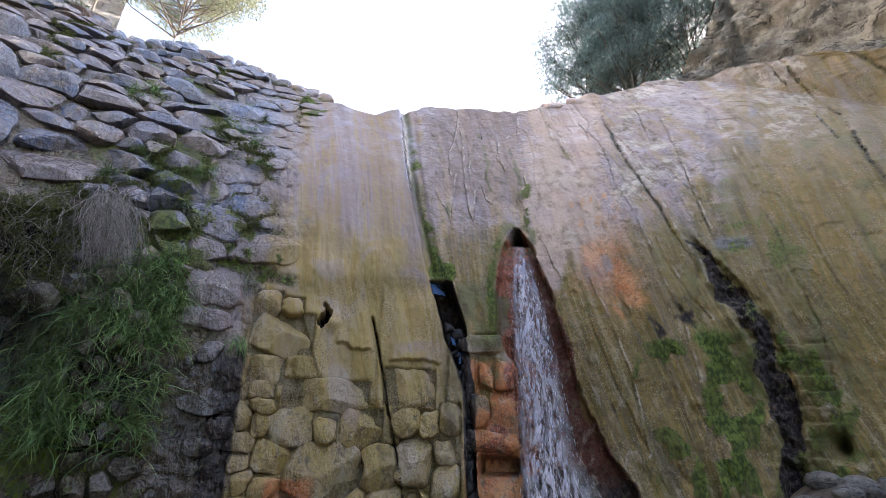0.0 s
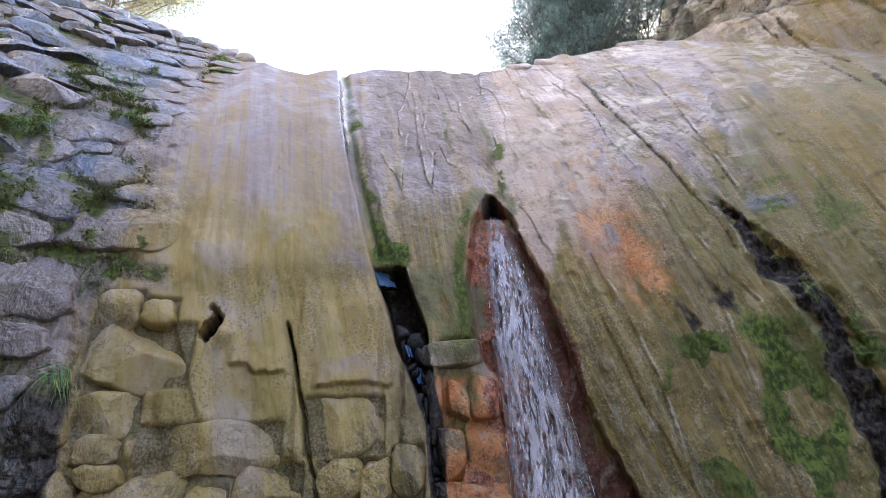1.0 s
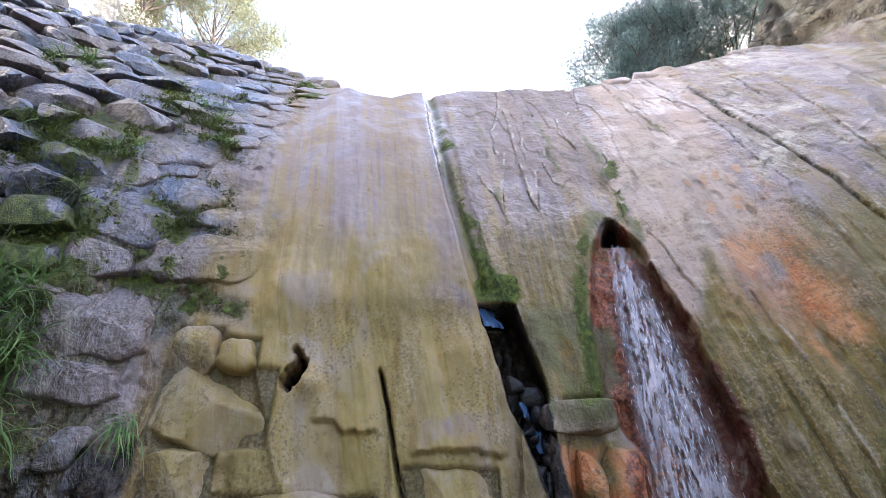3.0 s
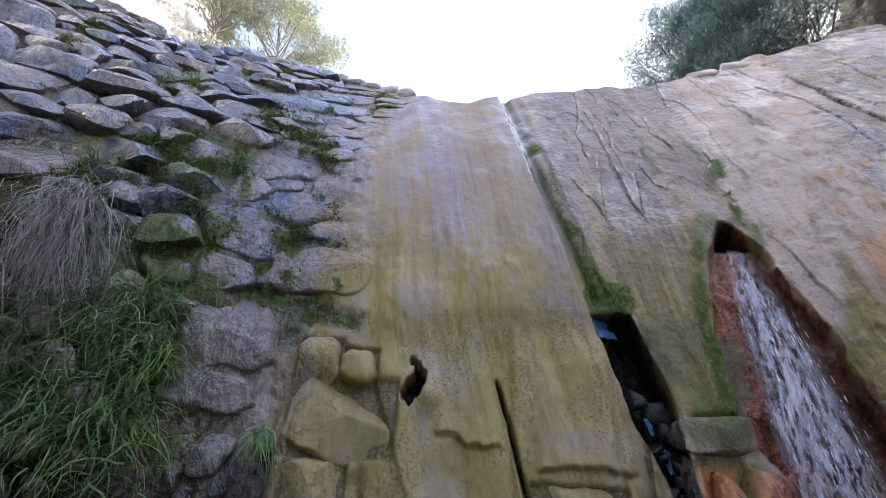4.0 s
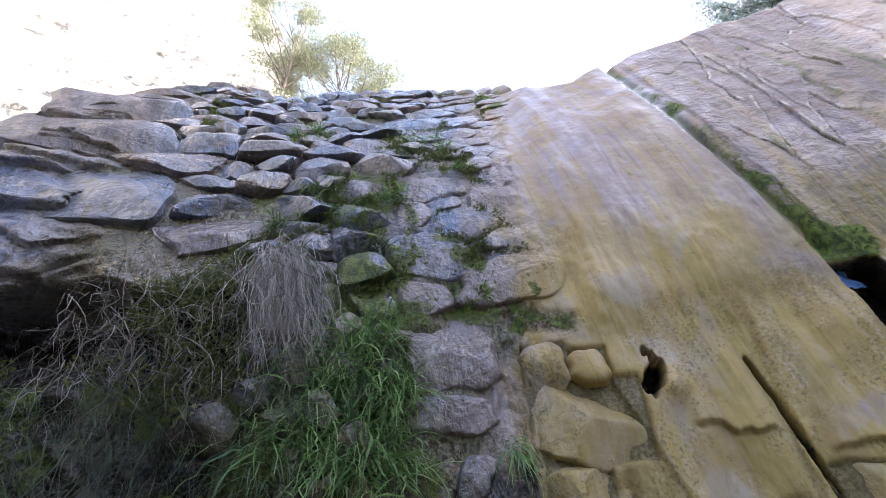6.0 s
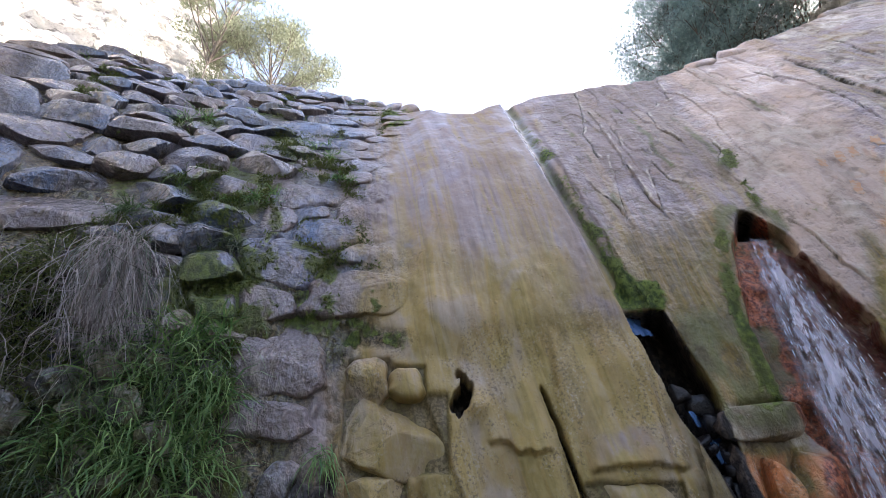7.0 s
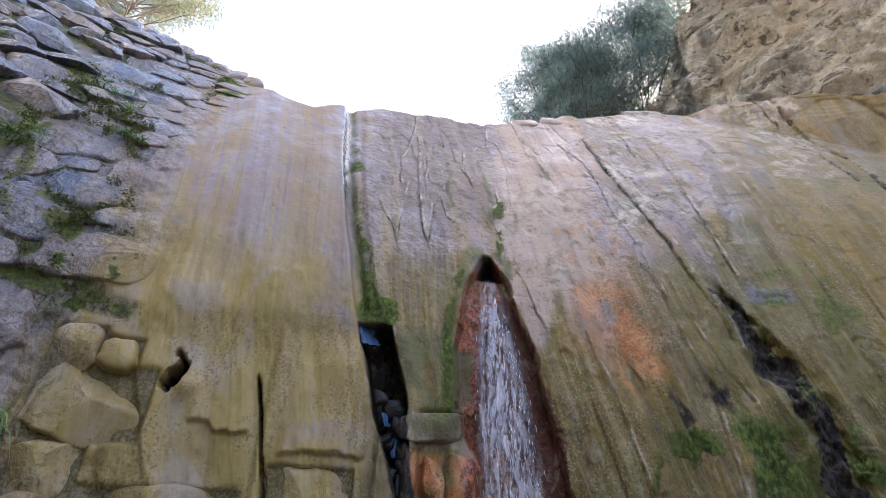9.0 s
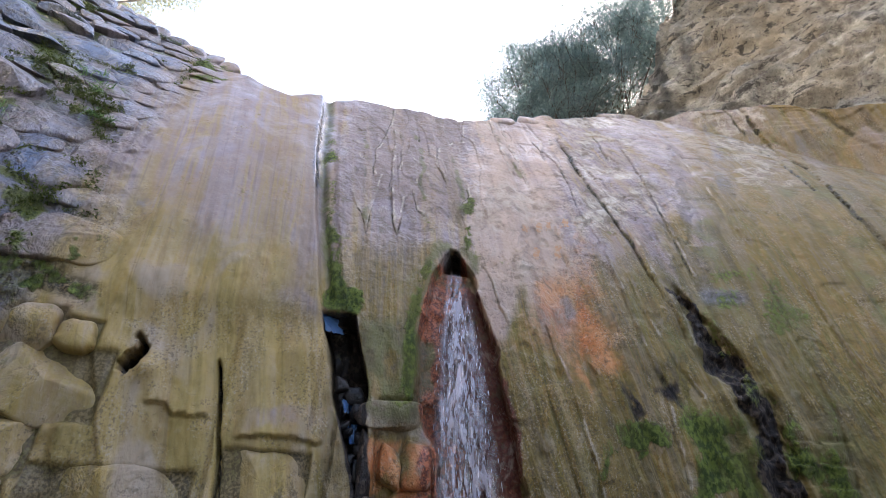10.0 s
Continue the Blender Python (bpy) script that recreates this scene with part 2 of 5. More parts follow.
def seams(u, z):
    """Broken edges down the crust: the depth of the cut, the lift of the lip beside it, the dirt with painted shade and
    the pale rim.
    """
    u, z = np.broadcast_arrays(np.asarray(u, float), np.asarray(z, float))
    shape = u.shape
    u, z = u.ravel(), z.ravel()
    a = u * 0.065
    cut, lip, dirt_shade, rim = np.zeros(len(u)), np.zeros(len(u)), np.zeros(len(u)), np.zeros(len(u))
    for n, (width, depth, dark, lift, pts) in enumerate(PLATE_EDGES + CRUST_EDGES + RIGHT_SEAMS + LOW_SEAMS):
        q = np.array(pts) * (0.065, 1.0)
        pick = np.nonzero((a > q[:, 0].min() - 0.25) & (a < q[:, 0].max() + 0.25) & (z > q[:, 1].min() - 0.25) & (z < q[:, 1].max() + 0.25))[0]
        if not len(pick):
            continue
        x, y = a[pick], z[pick]
        jx = x + 0.016 * fbm(x * 9, y * 7, 93.0 + n, 3) + 0.007 * fbm(x * 40, y * 28, 94.0, 2)
        jy = y + 0.020 * fbm(x * 8, y * 6, 95.0 + n, 3)
        best, side = np.full(len(pick), 9.0), np.zeros(len(pick))
        for (ax, ay), (bx, by) in zip(q, q[1:]):
            dx, dy = bx - ax, by - ay
            k = np.clip(((jx - ax) * dx + (jy - ay) * dy) / (dx * dx + dy * dy), 0, 1)
            ex, ey = jx - ax - k * dx, jy - ay - k * dy
            d = np.hypot(ex, ey)
            side = np.where(d < best, np.sign(dx * ey - dy * ex), side)
            best = np.minimum(best, d)
        w = 0.6 * width * (0.8 + 0.7 * vnoise(x * 9, y * 7, 96.0 + n))
        live = 0.35 + 0.65 * step(-0.5, 0.2, vnoise(x * 5, y * 4, 97.0 + n) + 0.3 * fbm(x * 30, y * 20, 99.0, 2))
        cut[pick] = np.maximum(cut[pick], 0.45 * live * depth * np.exp(-((best / np.maximum(w, 0.3 * width)) ** 2)))
        over = 0.6 * np.exp(-best / 0.05) * lift * side * (0.7 + 0.9 * fbm(x * 5, y * 4, 92.0 + n, 3))
        lip[pick] = np.where(np.abs(over) > np.abs(lip[pick]), over, lip[pick])
        ragged = 0.6 + 0.8 * fbm(x * 20, y * 12, 98.0 + n, 3)
        rim[pick] = np.maximum(rim[pick], (side * lift > 0) * np.exp(-(((best - width - 0.006) / 0.010) ** 2)) * step(0.3, 0.7, ragged))
        dirt_shade[pick] = np.maximum(dirt_shade[pick], live * dark * np.clip(1.05 * np.exp(-((best / (0.5 * width + 0.002)) ** 2)) * (0.5 + 0.5 * ragged) + 0.28 * np.exp(-best / 0.035) * step(0.5, 0.9, ragged), 0, 1))
    return cut.reshape(shape), lip.reshape(shape), dirt_shade.reshape(shape), rim.reshape(shape)


def dark_band(u, z):
    wide = np.interp(z, (0.3, 1.5, 1.75, 2.1, 2.5, 2.7), (1.4, 1.2, 1.2, 1.8, 0.8, 0.4))
    return np.exp(-np.abs((u - line(z, BAND_C)) / wide) ** 3) * step(2.8, 2.55, z)


def mortar_strip(u, z):
    """A strip of bare gravelly mortar between the slab and the stones below it."""
    c = np.interp(u, (-27, -21, -17), (2.36, 2.22, 2.11)) + 0.05 * fbm(u * 0.25, z * 2, 101.0, 3)
    return step(-29, -26, u) * step(-16, -17.5, u) * np.exp(-(((z - c) / np.interp(u, (-27, -18), (0.13, 0.055))) ** 4))


def hollow_spot(u, z):
    """The dark narrow hole in the slab, 1 at its heart."""
    c = -12.25 + 0.30 * np.sin((z - 1.86) * 30) + 0.30 * fbm(u * 0.8, z * 14, 12.0, 3) + 0.45 * fbm(u * 2.2, z * 36, 13.0, 3)
    return np.exp(-(((u - c) / np.interp(z, (1.78, 1.85, 1.98), (0.45, 0.75, 0.35))) ** 2) - np.abs((z - 1.885) / 0.095) ** 3)


def relief(u, z):
    """How far the face stands proud (+) or recessed (-) of its plain form, in metres."""
    a = u * 0.062                                   # metres along the face
    fl = flow_line(u, z)
    wob = 1.2 * fbm(a * 3, z * 3, 1.0, 3) + 0.7 * fbm(a * 14, z * 12, 1.5, 3)
    d = swell(u, z) + (1 - 0.5 * step(2.3, 3.0, z)) * (0.016 * fbm(a * 7, z * 4.5, 9.0, 4, 1) + 0.007 * fbm(a * 30, z * 22, 2.0, 3))
    flow = step(-22, -15, u) * step(66, 52, u)
    # flowstone flutes run down the face
    d = d + flow * (0.028 * vnoise(fl * 4.0 + 0.25 * vnoise(a, z * 1.2), z * 0.35, 4.0) + 0.010 * vnoise(fl * 13 + 0.25 * vnoise(a * 2, z * 2), z * 0.6, 8.0))
    p, zone, _ = plates(u, z)
    d = d + flow * zone * 0.011 * (np.round(p * 2.0) - p)
    bed, rim = creases(u, z)
    d = d - 0.022 * bed + 0.010 * rim
    q = vnoise(a * 13 + 0.8 * vnoise(a * 6, z * 5), z * 7, 19.0)
    d = d - 0.012 * step(0.42, 0.62, q) * (0.2 + 0.8 * step(14, 24, u))
    # slab left of the long groove
    g = line(z, GROOVE) + 0.15 * wob
    slab = step(g + 0.2, g - 0.2, u) * step(-17, -14, u) * step(2.0, 2.3, z)
    d = d + 0.06 * slab - 0.06 * np.exp(-(((u - g - 0.75) / 0.6) ** 2)) * step(2.2, 2.4, z) * (0.7 + 0.6 * fbm(a * 8, z * 6, 14.0, 3))
    d = d + 0.035 * step(-5.0, -4.2, u + 0.3 * wob) * step(2.9, 2.3, u) * step(2.18, 1.98, z + 0.02 * wob) * step(1.0, 1.3, z)
    # crack, hole, seams
    d = d - 0.13 * np.exp(-(((u - line(z, CRACK) - 0.42 * wob) / (0.11 + 0.04 * vnoise(z * 6, 1.0, 2.0))) ** 2)) * step(1.92, 1.88, z)
    d = d - 0.26 * step(0.30, 0.5, hollow_spot(u, z)) + 0.05 * np.exp(-(((u + 11.0) / 0.75) ** 2) - (((z - 1.83) / 0.065) ** 2))
    ledge = z - 1.69 + 0.009 * (u + 10) + 0.030 * wob + 0.02 * fbm(a * 22, 3.0, 5.0, 3)
    d = d + within(u, z, -10.4, -5.8, 1.2, 2.2, 0.5) * (0.028 * step(-0.004, 0.008, ledge) * np.exp(-np.maximum(ledge, 0) / 0.12) - 0.014 * np.exp(-(((ledge + 0.006) / 0.007) ** 2)))
    ledge = z - 1.575 + 0.028 * wob + 0.02 * fbm(a * 22, 4.0, 5.0, 3)
    d = d + within(u, z, -2.9, 3.6, 1.2, 2.0, 0.5) * (0.028 * step(-0.004, 0.008, ledge) * np.exp(-np.maximum(ledge, 0) / 0.12) - 0.014 * np.exp(-(((ledge + 0.006) / 0.007) ** 2)))
    # dark slot beside the slab, and the square-built part under it
    slot = step(-0.12, 0.2, u - line(z, SLOT_L) + 0.45 * wob) * step(-0.12, 0.2, line(z, SLOT_R) - u + 0.5 * wob) * step(2.26, 2.22, z + 0.01 * wob)
    d = d - slot * (0.34 - 0.22 * np.maximum(0, fbm(a * 14, z * 14, 5.0, 3)) * step(2.0, 1.85, z))
    d = d - 0.06 * within(u, z, 7.9, 13.4, 0.3, 1.8, 0.5, 0.03)
    d = d - 0.30 * within(u, z, 8.6, 13.0, 0.86, 0.97, 0.3, 0.02)
    # red channel of the fall, with the mouth at its head
    red = step(-0.25, 0.25, u - line(z, RED_L) + 0.6 * wob + 0.2 * fbm(a * 20, z * 14, 91.0, 3)) * step(-0.25, 0.25, line(z, RED_R) - u + 0.7 * wob + 0.2 * fbm(a * 20, z * 14, 92.0, 3)) * step(2.84, 2.78, z)
    d = d - red * (0.12 + 0.34 * step(2.66, 2.75, z))
    d = d + red * (0.026 * fbm(a * 18, z * 14, 6.0, 3) + 0.018 * vnoise(a * 5, z * 4, 6.5))
    # right side: standing seams and the dark broken band
    band = dark_band(u + 0.7 * wob, z)
    d = d - 0.06 * step(0.2, 0.8, band) + 0.10 * band * fbm(a * 9, z * 8, 7.0, 4) + 0.05 * band * np.round(2.5 * vnoise(a * 16 + 0.6 * vnoise(a * 9, z * 9), z * 13, 7.7)) / 2.5 + 0.05 * band * fbm(a * 30, z * 28, 7.5, 3)
    # fibrous ribs on the lower right
    rib = step(19, 23, u) * step(2.7, 2.2, z) * step(43, 40, u)
    d = d + rib * (0.030 * np.abs(vnoise(fl * 7 + 0.7 * fbm(fl * 3, z * 1.5, 85.0, 3), z * 0.5, 86.0)) - 0.016 * np.exp(-((vnoise(fl * 5 + 0.6 * fbm(fl * 4, z * 2, 87.0, 3), z * 0.7, 88.0) / 0.07) ** 2)))
    d = d + step(26, 30, u) * step(43, 40, u) * 0.012 * fbm(fl * 26, z * 2.2, 105.0, 3)
    low = step(24, 27, u) * step(2.2, 1.9, z) * step(44, 41, u)
    d = d + low * (0.06 * vnoise(fl * 3.2 + 0.5 * vnoise(a, z * 2), z * 1.4, 15.0) + 0.03 * vnoise(a * 9, z * 5, 15.5))
    cut, lip, _, _ = seams(u, z)
    d = d - cut + lip
    course = within(u + wob, z, 40.9, 44.0, 0.8, 1.78, 0.4, 0.05)
    lay = z * 9.5 + 0.5 * fbm(a * 4, z * 2, 106.0, 3) + 0.25 * a
    d = d + course * (0.05 * (np.mod(lay, 1.0) ** 0.7 - 0.5) + 0.03 * fbm(a * 12, z * 9, 107.0, 3))
    d = d - 0.25 * np.exp(-(((u - 43.6) / 0.65) ** 2) - (((z - 1.06) / 0.06) ** 2))
    # broken shelves near the right-hand crest
    shelf = step(38, 42, u) * step(4.2, 4.8, z)
    d = d + shelf * (0.014 * np.round(2.2 * vnoise(a * 5 + 0.4 * z, z * 3 + 1.5 * a, 39.0)) + 0.025 * fbm(a * 4, z * 2, 38.0, 4))
    # bed of the lower ochre masonry
    d = d + (0.018 * fbm(a * 20, z * 18, 90.0, 3) - 0.016) * step(-23, -22, u) * step(6.5, 6.0, u) * step(0.03, -0.03, z - np.interp(u, (-20, -17, -15, -11), (2.06, 2.0, 1.85, 1.28)) + 0.05 * wob)
    d = d - 0.022 * low_joints(u, z) * step(6.5, 6.0, u)
    d = d + mortar_strip(u, z) * (0.03 * fbm(a * 26, z * 26, 102.0, 3) - 0.012)
    # left: rough masonry bed, brow of natural rock with a hollow under it
    left = step(EDGE(z) + 1.5, EDGE(z) - 1.5, u)
    d = d + left * (0.035 * fbm(a * 5, z * 5, 21.0, 3, 1) + 0.018 * fbm(a * 24, z * 22, 22.0, 3) + 0.001 - 0.045 * np.maximum(step(-30, -34, u) * step(2.0, 2.2, z), np.maximum(0.6 * step(2.25, 2.1, z), 0.28 * step(-19, -22, u))))
    rock = step(-53, -56, u + 1.0 * (z - 3.2) + 2.0 * wob)
    lay = (z + 0.22 * a) * 2.4 + 0.8 * fbm(a * 1.2, z * 1.0, 31.0, 3)
    tread = lay - np.floor(lay)
    d = d + rock * (-0.02 + 0.10 * (0.5 - tread) * step(0.0, 0.08, tread) + 0.10 * fbm(a * 1.6, z * 1.6, 33.0, 4))
    fine_lay = (z + 0.30 * a) * 8.0 + 1.2 * fbm(a * 2.5, z * 2.0, 32.0, 3)
    d = d + rock * (0.045 * (0.5 - np.mod(fine_lay, 1.0)) * step(-0.3, 0.3, fbm(a * 2, z * 2.5, 34.0, 3)) + 0.035 * fbm(a * 9, z * 11, 35.0, 4))
    for k, (fx, fz, dep) in enumerate(((1.4, 1.1, 0.10), (3.0, 2.2, 0.06))):
        n = vnoise(a * fx + 0.5 * vnoise(a * 3, z * 3), (z + 0.3 * a) * fz, 36.0 + k)
        d = d - rock * dep * np.exp(-((n / 0.06) ** 2)) + rock * dep * 0.8 * np.round(n * 2)
    brow = step(-40, -44, u + 1.0 * wob) * step(2.44, 2.38, z + 0.08 * fbm(a * 3, 2.0, 44.0, 3)) * step(1.0, 1.75, z)
    d = d - 0.55 * brow * step(-66, -57, u) + 0.16 * brow * fbm(a * 4, z * 4, 41.0, 4)
    return d


def EDGE(z):
    return line(z, EDGE_L)


def low_stain(u, z):
    """Dark runs of alga under the right-hand crust."""
    fl = flow_line(u, z)
    n = vnoise(fl * 4.2 + 0.4 * fbm(fl * 3, z * 2, 65.0, 3), z * 0.5, 66.0)
    return step(0.0, 0.4, n) * np.maximum(step(15, 20, u) * step(2.6, 1.7, z), step(28, 33, u) * step(3.6, 2.4, z))


def deposits(u, z):
    """What coats the rock: weights of ochre, lime, orange, rust, moss, bare grey stone, and of wet black and alga,
    which also carry painted shade.
    """
    a = u * 0.062
    u0_, z0_ = u, z
    u = u + 2.2 * fbm(a * 3.1, z * 3.1, 46.0, 4) + 0.9 * fbm(a * 14, z * 10, 48.0, 3, 1)
    z = z + 0.13 * fbm(a * 3.1, z * 3.1, 47.0, 4) + 0.05 * fbm(a * 14, z * 10, 49.0, 3, 1)
    w = fbm(a * 2.2, z * 2.2, 50.0, 4)
    f = fbm(a * 9, z * 7, 53.0, 4, 1)
    run = vnoise(a * 6 + 0.3 * vnoise(a, z), z * 0.45, 57.0) * 0.6 + 0.4 * vnoise(a * 17, z * 0.7, 58.0)
    grey = step(EDGE(z) + 1.5, EDGE(z) - np.interp(z, (1.9, 2.3), (4, 11)), u + 4.0 * w + 3.5 * f + 1.5 * run)
    ochre = step(3.15, 2.0, z + 0.35 * w + 0.45 * run) * step(-24, -19, u + 2 * w) * step(15, 10, u)
    ochre = np.maximum(ochre, 0.45 * step(0.2, 0.6, run) * step(-27, -20, u) * step(0, -5, u) * step(5.2, 3.4, z))
    olive = step(34, 41, u + 2.5 * w) * step(7.2, 5.2, z + 0.4 * run)
    olive = olive * np.interp(z + 0.5 * run + 0.4 * w, (3.0, 4.6), (1.0, 0.62)) * step(33, 41, u + 5.0 * f + 3.0 * run)
    olive = np.maximum(olive, step(14.5, 17, u) * step(2.75, 2.2, z + 0.25 * w + 0.35 * run))
    olive = np.maximum(olive, 0.9 * step(25, 28, u) * step(3.1, 2.6, z + 0.3 * run))
    olive = np.maximum(olive, 0.8 * step(27, 31, u) * step(0.0, 0.4, run + w))
    olive = np.maximum(olive, 0.75 * within(u, z, 3.5, 12.5, 1.2, 2.9, 1.0, 0.3))
    lime = within(u, z, 15.5, 27.0, 2.45, 4.0, 2.0, 0.35) * step(-0.25, 0.45, w + 0.7 * f + 0.15) * 0.5
    lime = np.maximum(lime, step(26, 28.5, u) * step(41, 33, u + 5.0 * f + 3.0 * run) * step(2.8, 3.3, z) * step(-0.25, 0.3, f + 0.4 * run) * 0.8)
    lime = np.maximum(lime, 0.6 * within(u, z, 43.0, 48.5, 3.9, 6.6, 1.2, 0.4) * step(-0.3, 0.2, f + 0.3 * run))
    lime = np.maximum(lime, 0.55 * step(27, 30, u) * step(50, 46, u) * step(0.45, 0.2, crest(u) - z + 0.3 * f))
    orange = np.exp(-(((u - 25.8) / 3.6) ** 2) - (((z - 2.45) / 0.36) ** 2)) * step(-0.45, 0.3, w + 0.9 * f + 0.15) * 0.95
    orange = np.maximum(orange, 0.5 * within(u, z, 21, 28.5, 2.75, 3.3, 1.5, 0.15) * step(0.1, 0.35, f))
    slant = 26.5 + 4.5 * (2.43 - z)
    orange = np.maximum(orange * 0.72, 0.85 * np.exp(-(((u - slant) / 2.6) ** 2)) * step(2.0, 2.15, z) * step(2.78, 2.5, z) * step(-0.5, 0.15, f + 0.5 * w + 0.1))
    orange = np.maximum(orange, 0.62 * within(u, z, 22.0, 28.0, 2.35, 2.68, 1.2, 0.1) * step(-0.3, 0.2, f + 0.4 * w))
    orange = np.maximum(orange, 0.8 * np.exp(-(((u - 22.6) / 1.2) ** 2) - (((z - 2.58) / 0.10) ** 2)))
    orange = np.maximum(orange, 0.7 * np.exp(-(((u - 25.4 - 4.0 * (2.04 - z)) / 0.5) ** 2) - (((z - 2.05) / 0.13) ** 2)))
    ochre = ochre * (1 - 0.9 * np.exp(-(((u + 0.6) / 2.6) ** 2) - (((z - 2.21 + 0.012 * u) / 0.06) ** 2))) * (1 - 0.7 * np.exp(-(((u - 0.6) / 3.0) ** 4) - (((z - 1.665) / 0.07) ** 4)))
    soft_u, soft_z, u, z = u, z, u0_ + 0.12 * (u - u0_), z0_ + 0.12 * (z - z0_)
    rust = step(-0.5, 0.3, u - line(z, RED_L) + 0.5 * f) * step(-0.6, 0.6, line(z, RED_R) - u + 1.5 * f) * step(2.84, 2.74, z)
    rust = np.maximum(rust, 0.75 * step(1.55, 1.1, z) * step(18, 20, u) * step(25.5, 21.5, u + 4 * (z - 0.9) + 2.0 * f))
    square = within(u, z, 6.9, 13.6, 0.3, 1.62, 0.5, 0.03)
    orange = np.maximum(orange, square * step(-0.5, -0.1, f))
    rust = np.maximum(rust, square * step(-0.1, 0.35, f + 0.3 * run) * 0.8)
    # slot: wet rock, its inner sides also painted black for shade
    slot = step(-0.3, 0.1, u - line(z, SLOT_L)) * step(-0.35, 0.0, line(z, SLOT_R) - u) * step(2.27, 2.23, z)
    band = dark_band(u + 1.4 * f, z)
    wet_shade = np.maximum(slot, 0.92 * step(0.25, 0.8, band))
    for uc, zc, wu, hz in ((29.8, 1.89, 0.55, 0.14), (33.4, 1.97, 0.8, 0.09)):
        wet_shade = np.maximum(wet_shade, 0.75 * np.exp(-(((u - uc + 1.6 * f - 2.5 * (zc - z)) / wu) ** 2) - (((z - zc) / hz) ** 2)))
    # shade inside the hole and the crack, painted with the same black
    wet_shade = np.maximum(wet_shade, step(0.3, 0.5, hollow_spot(u0_, z0_)))
    wet_shade = np.maximum(wet_shade, 0.95 * np.exp(-(((u0_ - line(z0_, CRACK) - 0.1) / 0.12) ** 2)) * step(1.92, 1.88, z0_))
    # depth shade under the brow, then in the gap beside the masonry, painted dark
    wet_shade = np.maximum(wet_shade, 0.62 * step(-40, -44, u) * step(2.46, 2.36, z) * step(-70, -60, u))
    wet_shade = np.maximum(wet_shade, 0.9 * step(-20.5, -22.0, u) * step(-25.5, -24.0, u) * step(1.7, 1.55, z + 0.1 * f))
    # damp and deep shade painted together over the lower left stones
    wet_shade = np.maximum(wet_shade, 0.56 * step(1.85, 1.45, z) * step(-22.5, -25.5, u))
    wet_shade = np.maximum(wet_shade, 0.75 * step(0.4, 0.75, rust) * step(1.3, 0.6, z))
    moss = within(u, z, -5.5, 4.6, 2.28, 4.4, 1.0, 0.1) * np.exp(-(((u - line(z, GROOVE) - 1.5 - 0.5 * f) / 0.8) ** 2)) * step(-0.55, 0.15, f + 0.4 * w) * np.interp(z, (2.6, 3.0, 3.5, 4.2), (0.95, 1.0, 0.75, 0.3))
    moss = np.maximum(moss, within(u, z, 1.6, 5.4, 2.26, 2.42, 0.6, 0.03) * step(-0.4, 0, f))
    moss = np.maximum(moss, np.exp(-(((u - line(z, RED_L) + 0.9) / 0.6) ** 2)) * step(1.7, 1.9, z) * step(2.75, 2.6, z) * step(-0.3, 0.1, f))
    moss = np.maximum(moss, np.exp(-(((u - 15.2) / 0.7) ** 2)) * within(u, z, 13, 17, 2.85, 3.5, 0.5, 0.1) * step(-0.2, 0.1, f))
    u, z = soft_u, soft_z
    moss = np.maximum(moss, within(u, z, 33.5, 38.6, 0.4, 1.85, 0.9, 0.12) * step(-0.35, 0.1, f + 0.3 * w))
    moss = np.maximum(moss, within(u, z, 28.0, 32, 0.5, 1.78, 1.2, 0.12) * step(-0.05, 0.25, f + 0.5 * w))
    moss = np.maximum(moss, within(u, z, 38.0, 44.0, 1.9, 2.9, 1.5, 0.2) * step(0.0, 0.35, f + 0.5 * w) * 0.5)
    moss = np.maximum(moss, 0.75 * within(u, z, 40.8, 44.6, 0.5, 1.9, 0.6, 0.12) * step(-0.3, 0.2, f + 0.3 * w))
    # moss in the joints of the masonry
    for u0, u1, z0, z1, k in ((-36.5, -27.5, 2.15, 2.68, -0.12), (-31.5, -29, 2.6, 3.0, 0.0), (-37, -31, 2.55, 3.4, 0.05), (-31, -27, 3.5, 4.2, 0.0), (-26.5, -22.5, 2.45, 2.75, 0.1),
                              (-26, -22, 3.3, 3.7, 0.1), (-20, -16, 4.7, 5.6, 0.15), (-26, -16, 2.0, 2.45, 0.25), (-58, -47, 1.4, 2.1, 0.1), (-41, -38, 3.9, 4.5, 0.1)):
        moss = np.maximum(moss, within(u, z, u0, u1, z0, z1, 0.9, 0.08) * step(k - 0.15, k + 0.15, f + 0.4 * w) * 0.95)
    moss = np.maximum(moss, 0.5 * step(2.5, 1.7, z) * step(-27, -30, u) * step(0.0, 0.4, f + w))
    # shade in the mouth of the channel, blacked out by colour
    wet_shade = np.maximum(wet_shade, np.exp(-(((u0_ - 14.0 + 1.5 * f) / 1.3) ** 2) - (((z0_ - 2.765 + 0.05 * f) / 0.07) ** 2)))
    lime = np.maximum(lime, 0.35 * plates(u0_, z0_)[2])
    lime = np.maximum(lime, 0.6 * within(u0_, z0_, 6.4, 11.8, 1.64, 1.81, 0.3, 0.02))
    gl = u0_ - line(z0_, GROOVE)
    grey = np.maximum(grey, 0.85 * np.exp(-(((gl - 0.1 - 0.4 * f) / 0.55) ** 2)) * step(2.8, 3.5, z0_))
    alga_shade = np.exp(-(((gl - 0.9 - 0.3 * f) / 0.7) ** 2)) * step(2.25, 2.5, z0_) * 0.8
    bed, rim = creases(u0_, z0_)
